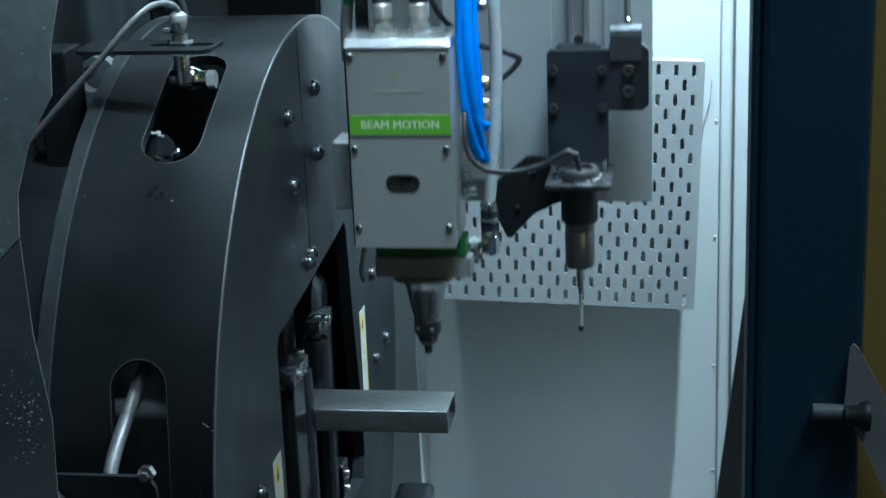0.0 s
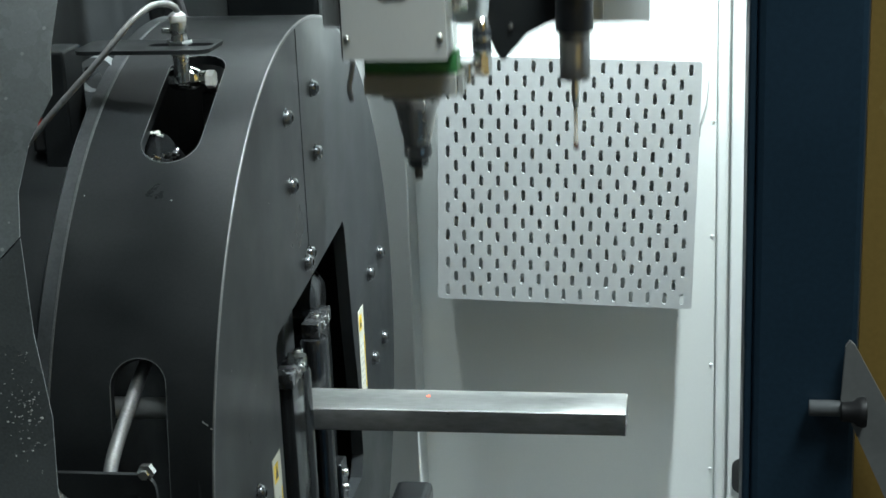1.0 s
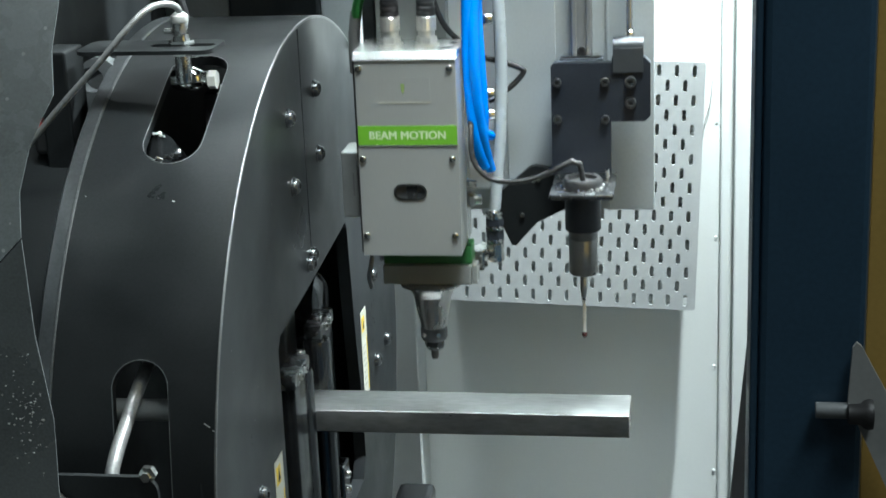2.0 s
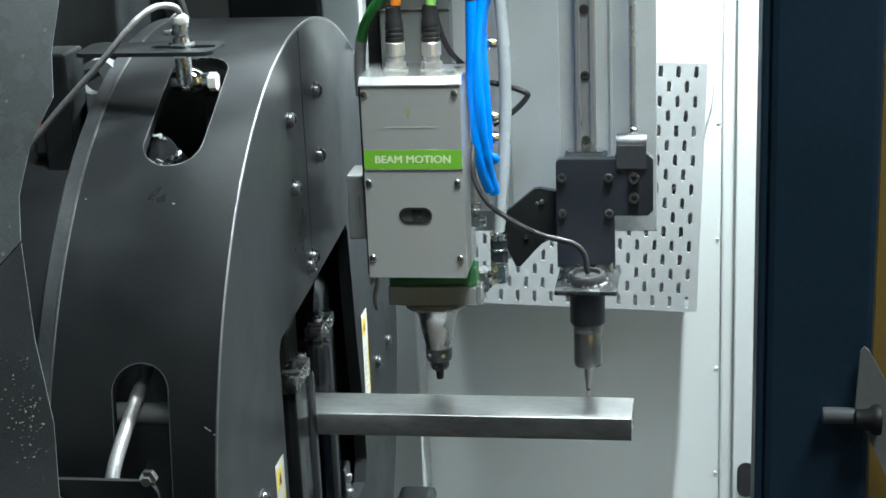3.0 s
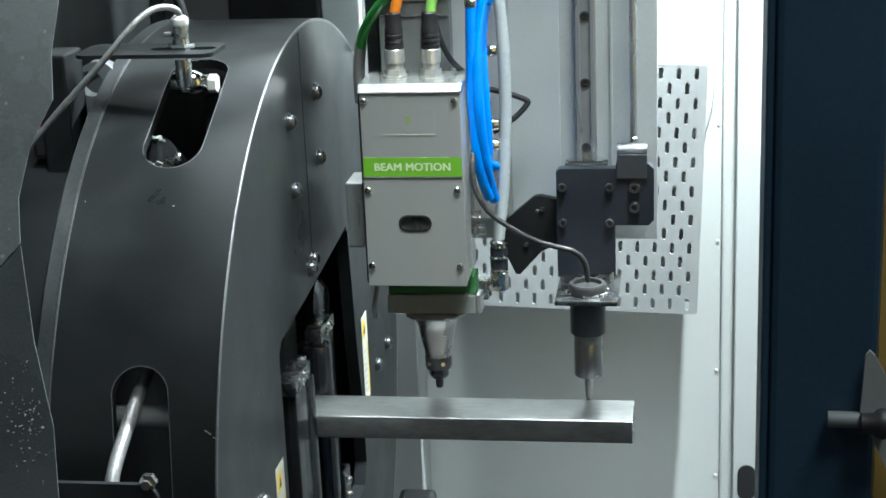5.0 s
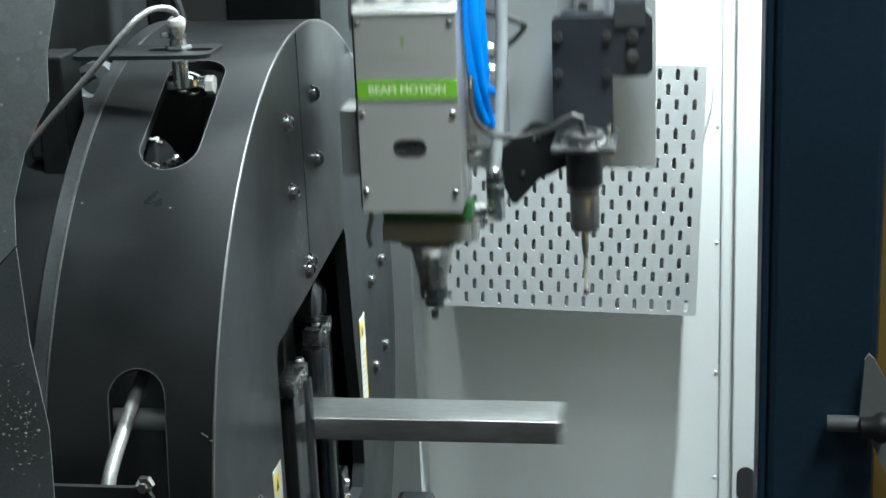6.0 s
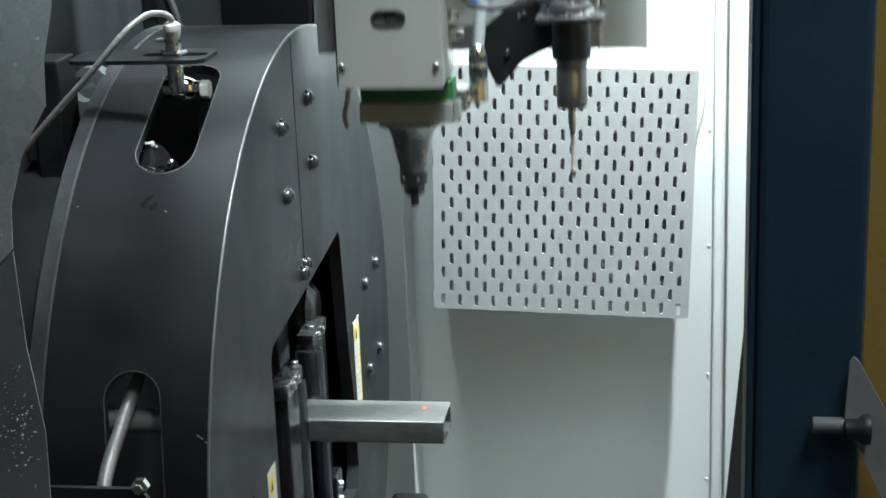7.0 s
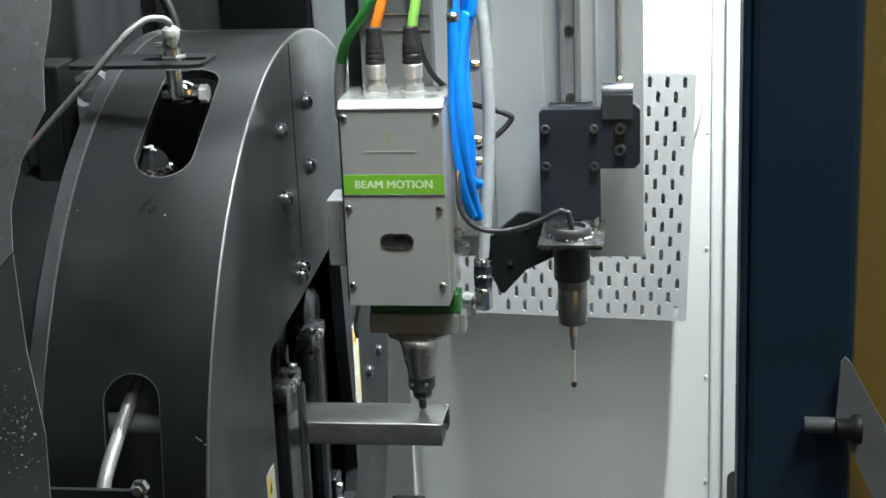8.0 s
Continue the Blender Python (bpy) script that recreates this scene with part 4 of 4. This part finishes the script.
def touch_probe(h):
    """The sliding probe, a part of the carriage with its own travel."""
    outline = [(0.110, 0.168), (0.163, 0.168), (0.163, 0.2175), (0.193, 0.2175), (0.198, 0.2225), (0.198, 0.270), (0.193, 0.275), (0.164, 0.275), (0.164, 0.2705), (0.113, 0.2705), (0.110, 0.2675)]
    p = part("touch_probe", sheet(outline, [], flat_y(0.028, 0.040)), "carriage", h, "black probe slide with a ruby-tipped stylus")
    part("slide_block", box(0.117, 0.156, 0.040, 0.0575, 0.185, 0.272, 0.001), "carriage", p)
    part("rod_lug", join(moved(lathe([(0.0085, -0.0135), (0.0085, 0.0135)], 20), Matrix.Translation((0.1785, 0.0365, 0.2835)) @ TO_RIGHT), box(0.1652, 0.1918, 0.0262, 0.0272, 0.262, 0.2835), box(0.1652, 0.1918, 0.0272, 0.045, 0.2755, 0.2835)), "lug_grey", p, "grey rounded rod lug", smooth=40)
    part("piston_rod", moved(lathe([(0.0034, 0.285), (0.0034, 0.80)], 16), Matrix.Translation((0.1795, 0.045, 0))), "rod_steel", p, "polished piston rod", smooth=40)
    part("rod_nut", lathe([(0.0045, 0.2915), (0.0045, 0.2955), (0.003, 0.297)], 12), "chrome", p, at=Matrix.Translation((0.1795, 0.045, 0)))
    sc = mesh_of("screw", cap_screw(0.0040, 0.0035), "ring_steel", 40)
    for x in (0.1155, 0.158):
        for z in (0.2535, 0.2200):
            share("screw", sc, p, Matrix.Translation((x, 0.028, z)) @ TO_FRONT)
    sc3 = mesh_of("screw", cap_screw(0.0052, 0.0045), "ring_steel", 40)
    for z in (0.2535, 0.2350):
        share("screw", sc3, p, Matrix.Translation((0.1805, 0.028, z)) @ TO_FRONT)
    part("end_plate", box(0.120, 0.152, 0.041, 0.056, 0.272, 0.2745), "chrome", p)
    fl = part("flange_plate", box(0.1125, 0.1680, -0.048, 0.030, 0.1655, 0.1705, 0.0015), "steel_dark", p, "dark flange plate with a weld-spattered collar", smooth=30)
    m = Matrix.Translation((0.1402, -0.0225, 0))
    part("collar", moved(lathe([(0.012, 0.1705), (0.0175, 0.1705), (0.0175, 0.1770), (0.0155, 0.1795), (0.0125, 0.1795), (0.0120, 0.1760)], 32), m), "black_rubber", fl, smooth=40)
    part("collar_core", moved(lathe([(0.0002, 0.1735), (0.0122, 0.1735)], 24, cap=False), m), "black_rubber", fl)
    wb = bmesh.new()
    rnd = random.Random(4)
    for k in range(26):
        a = rnd.uniform(0, 2 * math.pi)
        q = bmesh.ops.create_icosphere(wb, subdivisions=1, radius=rnd.uniform(0.0010, 0.0024))
        bmesh.ops.translate(wb, verts=q["verts"], vec=(0.1402 + 0.0182 * math.cos(a), -0.0225 + 0.0182 * math.sin(a), 0.1712))
    part("weld_bead", wb, "steel", fl)
    part("flange_pin", moved(lathe([(0.002, 0.1705), (0.002, 0.1775)], 12), Matrix.Translation((0.160, 0.012, 0))), "steel", fl)
    part("sleeve_tube", moved(lathe([(0.0158, 0.1655), (0.0158, 0.1335), (0.0150, 0.1325), (0.013, 0.1325)], 36), m), "carriage", p, "black clamping sleeve", smooth=40)
    bar = part("probe_barrel", moved(lathe([(0.0128, 0.1330), (0.0128, 0.1255), (0.0124, 0.1250), (0.0124, 0.1240), (0.0128, 0.1235), (0.0128, 0.0935), (0.0120, 0.0920), (0.005, 0.0915)], 36), m), "probe_grey", p, "grey steel probe barrel", smooth=40)
    st = part("stylus_holder", moved(lathe([(0.0034, 0.0918), (0.0034, 0.0850), (0.0037, 0.0845), (0.0030, 0.0740), (0.0018, 0.0670)], 20), m), "steel", bar, smooth=40)
    part("stylus", moved(lathe([(0.0017, 0.0690), (0.0016, 0.0365)], 14), m), "ceramic", st, "white ceramic stylus", smooth=40)
    part("ruby_tip", moved(lathe([(0.0003, 0.0310), (0.0015, 0.0315), (0.0026, 0.0335), (0.0026, 0.0350), (0.0015, 0.0370), (0.0003, 0.0375)], 16), m), "ruby", bar, smooth=60)
    return p


RAISED = [(0.0425, -0.005, 0.236), (0.0430, -0.020, 0.216), (0.0450, -0.025, 0.196), (0.0540, -0.027, 0.183), (0.0670, -0.027, 0.177), (0.0860, -0.026, 0.1765), (0.1060, -0.025, 0.1815), (0.1210, -0.025, 0.189), (0.1310, -0.024, 0.1935), (0.1380, -0.0225, 0.1905), (0.1405, -0.0225, 0.176)]
LOWERED = [(0.0410, -0.005, 0.236), (0.0405, -0.020, 0.215), (0.0430, -0.025, 0.197), (0.0540, -0.027, 0.178), (0.0700, -0.027, 0.165), (0.0890, -0.026, 0.1535), (0.1040, -0.025, 0.1470), (0.1200, -0.025, 0.1430), (0.1310, -0.024, 0.1390), (0.1385, -0.0225, 0.1290), (0.1405, -0.0225, 0.1130)]
LINKS = 22


def even(points, n):
    line = spline(points, 12)
    d = [0.0]
    for a, b in zip(line, line[1:]):
        d.append(d[-1] + (b - a).length)
    out = []
    for k in range(n + 1):
        want, i = d[-1] * k / n, 0
        while i < len(d) - 2 and d[i + 1] < want:
            i += 1
        out.append(line[i].lerp(line[i + 1], (want - d[i]) / (d[i + 1] - d[i])))
    return out


def link_pose(a, b):
    return Matrix.Translation((a + b) / 2) @ (b - a).to_track_quat("Z", "X").to_matrix().to_4x4()


def probe_cable(h):
    """The slack cable to the probe, in short stiff links that follow the slide."""
    up, down = even(RAISED, LINKS), even(LOWERED, LINKS)
    long = max((b - a).length for q in (up, down) for a, b in zip(q, q[1:]))
    r = 0.0025
    me = mesh_of("cable_link", lathe([(r * math.sin(a), -long / 2 - r * math.cos(a)) for a in (0.15, 0.55, 1.0, 1.5708)] + [(r * math.sin(a), long / 2 + r * math.cos(a)) for a in (1.5708, 1.0, 0.55, 0.15)], 14), "black_rubber", 60)
    out = []
    for k in range(LINKS):
        ob = share("cable_link", me, h, link_pose(up[k], up[k + 1]))
        out.append((ob, link_pose(up[k], up[k + 1]), link_pose(down[k], down[k + 1])))
    return out


def base_block():
    b = tagged(part("machine_base", box(-0.6, 1.0, -0.05, 0.52, -0.9, -0.55, 0.01), "grey_panel"), "grey machine base below the chuck", "machine base")
    c = tagged(part("support_block", box(0.033, 0.071, 0.08, 0.16, -0.552, -0.145, 0.006), "jaw_steel"), "dark steel support block on the machine base", "support block")
    return b, c


enclosure()
perforated_panel()
chuck()
chuck_housing()
sensor_bracket()
conduit_bracket()
left_guard()
door_post()
strip = swinging_strip()
base_block()
tube = work_tube()
head = cutting_head()
probe = touch_probe(head)
links = probe_cable(head)
dot = tagged(part("laser_pilot_dot", lathe([(0.0002, 0.0), (0.0019, 0.0), (0.0019, 0.0002), (0.0002, 0.0003)], 14), "laser"), "small red pilot laser dot on the tube", "laser dot")


def sparks():
    """Glowing droplets thrown down from the cut for a fifth of a second; before it they lie inside the tube wall, after it in the scrap bin."""
    rnd = random.Random(11)
    out = []
    for k in range(60):
        n = rnd.choice((0.003, 0.004, 0.006, 0.009, 0.016))
        ob = tagged(part("spark", lathe([(0.0001, -n), (0.00025, -n * 0.2), (0.0004, 0.2 * n), (0.0001, n * 0.5)], 6), "spark"), "glowing orange spark flying from the cut", "spark", "sparks from the cut")
        out.append((ob, max(-0.45, rnd.gauss(0.5, 1.2)), rnd.uniform(-1.2, 0.3), rnd.uniform(-2.8, 0.15), rnd.uniform(7.61, 7.76)))
    return out


flying = sparks()

HEAD_X = 0.0954


def motions():
    rows = []
    for t, y, z in ((0.0, 0.0130, 0.0523), (0.1, 0.0115, 0.0333), (0.2, 0.0094, 0.0162), (0.3, 0.0094, 0.0115), (0.4, 0.0110, 0.0163), (0.5, 0.0140, 0.0423), (0.6, 0.0150, 0.0776), (0.7, 0.0150, 0.1156), (0.8, 0.0140, 0.1523), (0.9, 0.0120, 0.1856), (1.0, 0.0110, 0.2165), (1.1, 0.0085, 0.2500), (1.2, 0.0075, 0.2595), (1.3, 0.0085, 0.2460), (1.4, 0.0120, 0.2105), (1.5, 0.0165, 0.1751), (1.6, 0.0205, 0.1429), (1.7, 0.0260, 0.1059), (1.9, 0.0370, 0.0520), (2.1, 0.0460, 0.0270), (2.4, 0.0550, 0.0150), (2.8, 0.0590, 0.0120), (3.0, 0.0575, 0.0130), (3.5, 0.0560, 0.0127), (4.0, 0.0510, 0.0128), (4.5, 0.0470, 0.0117), (4.7, 0.0480, 0.0106), (5.2, 0.0560, 0.0090), (5.7, 0.0610, 0.0095), (5.8, 0.0610, 0.0119), (5.9, 0.0590, 0.0421), (6.0, 0.0540, 0.0786), (6.1, 0.0490, 0.1122), (6.2, 0.0465, 0.1443), (6.3, 0.0467, 0.1826), (6.4, 0.0470, 0.2105), (6.5, 0.0480, 0.2436), (6.6, 0.0500, 0.2545), (6.7, 0.0480, 0.2570), (6.8, 0.0350, 0.2520), (6.9, 0.0170, 0.2300), (7.0, 0.0075, 0.2020), (7.1, 0.0060, 0.1717), (7.3, 0.0075, 0.1075), (7.5, 0.0100, 0.0390), (7.6, 0.0100, 0.0212), (7.7, 0.0105, 0.0142), (8.0, 0.0094, 0.0125)):
        rows.append((t, pose(HEAD_X, y, z)))
    walk(head, rows)
    walk(probe, [(0.0, pose(0, 0, 0)), (2.8, pose(0, 0, -0.001)), (2.9, pose(0, 0, -0.030)), (3.0, pose(0, 0, -0.0668)), (3.1, pose(0, 0, -0.0685)), (4.7, pose(0, 0, -0.0685)), (5.0, pose(0, 0, -0.0685)), (5.3, pose(0, 0, -0.001)), (5.5, pose(0, 0, 0)), (8.0, pose(0, 0, 0))])
    for ob, a, b in links:
        walk(ob, [(0.0, a), (2.8, a), (3.0, b), (5.0, b), (5.3, a), (8.0, a)])
    rows = []
    for t, x in ((0.0, 0.1155), (0.4, 0.1155), (0.5, 0.1295), (0.6, 0.1852), (0.7, 0.2449), (0.8, 0.2737), (0.9, 0.2759), (1.0, 0.2760), (5.7, 0.2760), (5.8, 0.2760), (5.9, 0.2628), (6.0, 0.2135), (6.1, 0.1512), (6.2, 0.1185), (6.3, 0.1168), (8.0, 0.1168)):
        rows.append((t, pose(x, 0, 0)))
    walk(tube, rows)
    rows = []
    for t, on in ((0.0, 0), (0.1, 0), (0.2, 1), (1.7, 1), (1.9, 0), (6.9, 0), (7.0, 1), (7.6, 1), (7.8, 0), (8.0, 0)):
        rows.append((t, pose(0.0954, 0.009, 0.01075 if on else 0.0090)))
    walk(dot, rows)
    rows = []
    for t, a in ((0.0, 6.6), (0.3, 9.6), (0.6, 6.0), (0.9, 0.5), (1.3, 2.5), (1.5, 5.6), (1.7, 6.6), (2.0, 5.0), (2.8, 1.5), (3.5, 0.5), (4.5, 0.0), (5.8, 0.0), (6.5, 1.0), (6.8, 4.2), (7.0, 4.8), (7.3, 4.0), (7.6, 2.0), (8.0, 1.0)):
        rows.append((t, pose(0.427, 0.30, 0.25, 0, a, 0)))
    walk(strip, rows)
    for ob, vx, vy, vz, t0 in flying:
        start = Vector((0.0900, 0.0, -0.0125))
        lying = pose(0, 0, 0, 0, 100, 0)
        rows = [(0.0, Matrix.Translation((-0.35, 0, 0)) @ lying), (7.5, Matrix.Translation((-0.35, 0, 0)) @ lying), (7.6, Matrix.Translation(start) @ lying)]
        for k in range(0, 7):
            dt = 0.04 * k
            v = Vector((vx, vy, vz - 9.8 * dt))
            at = start + Vector((vx, vy, vz)) * dt + Vector((0, 0, -4.9 * dt * dt))
            turn = v.to_track_quat("Z", "X").to_matrix().to_4x4()
            rows.append((t0 + dt, Matrix.Translation(at) @ turn))
        end = Matrix.Translation((rows[-1][1].translation.x, rows[-1][1].translation.y, -0.88))
        rows.append((t0 + 0.27, end @ turn))
        rows.append((8.0, end @ turn))
        walk(ob, rows)


motions()
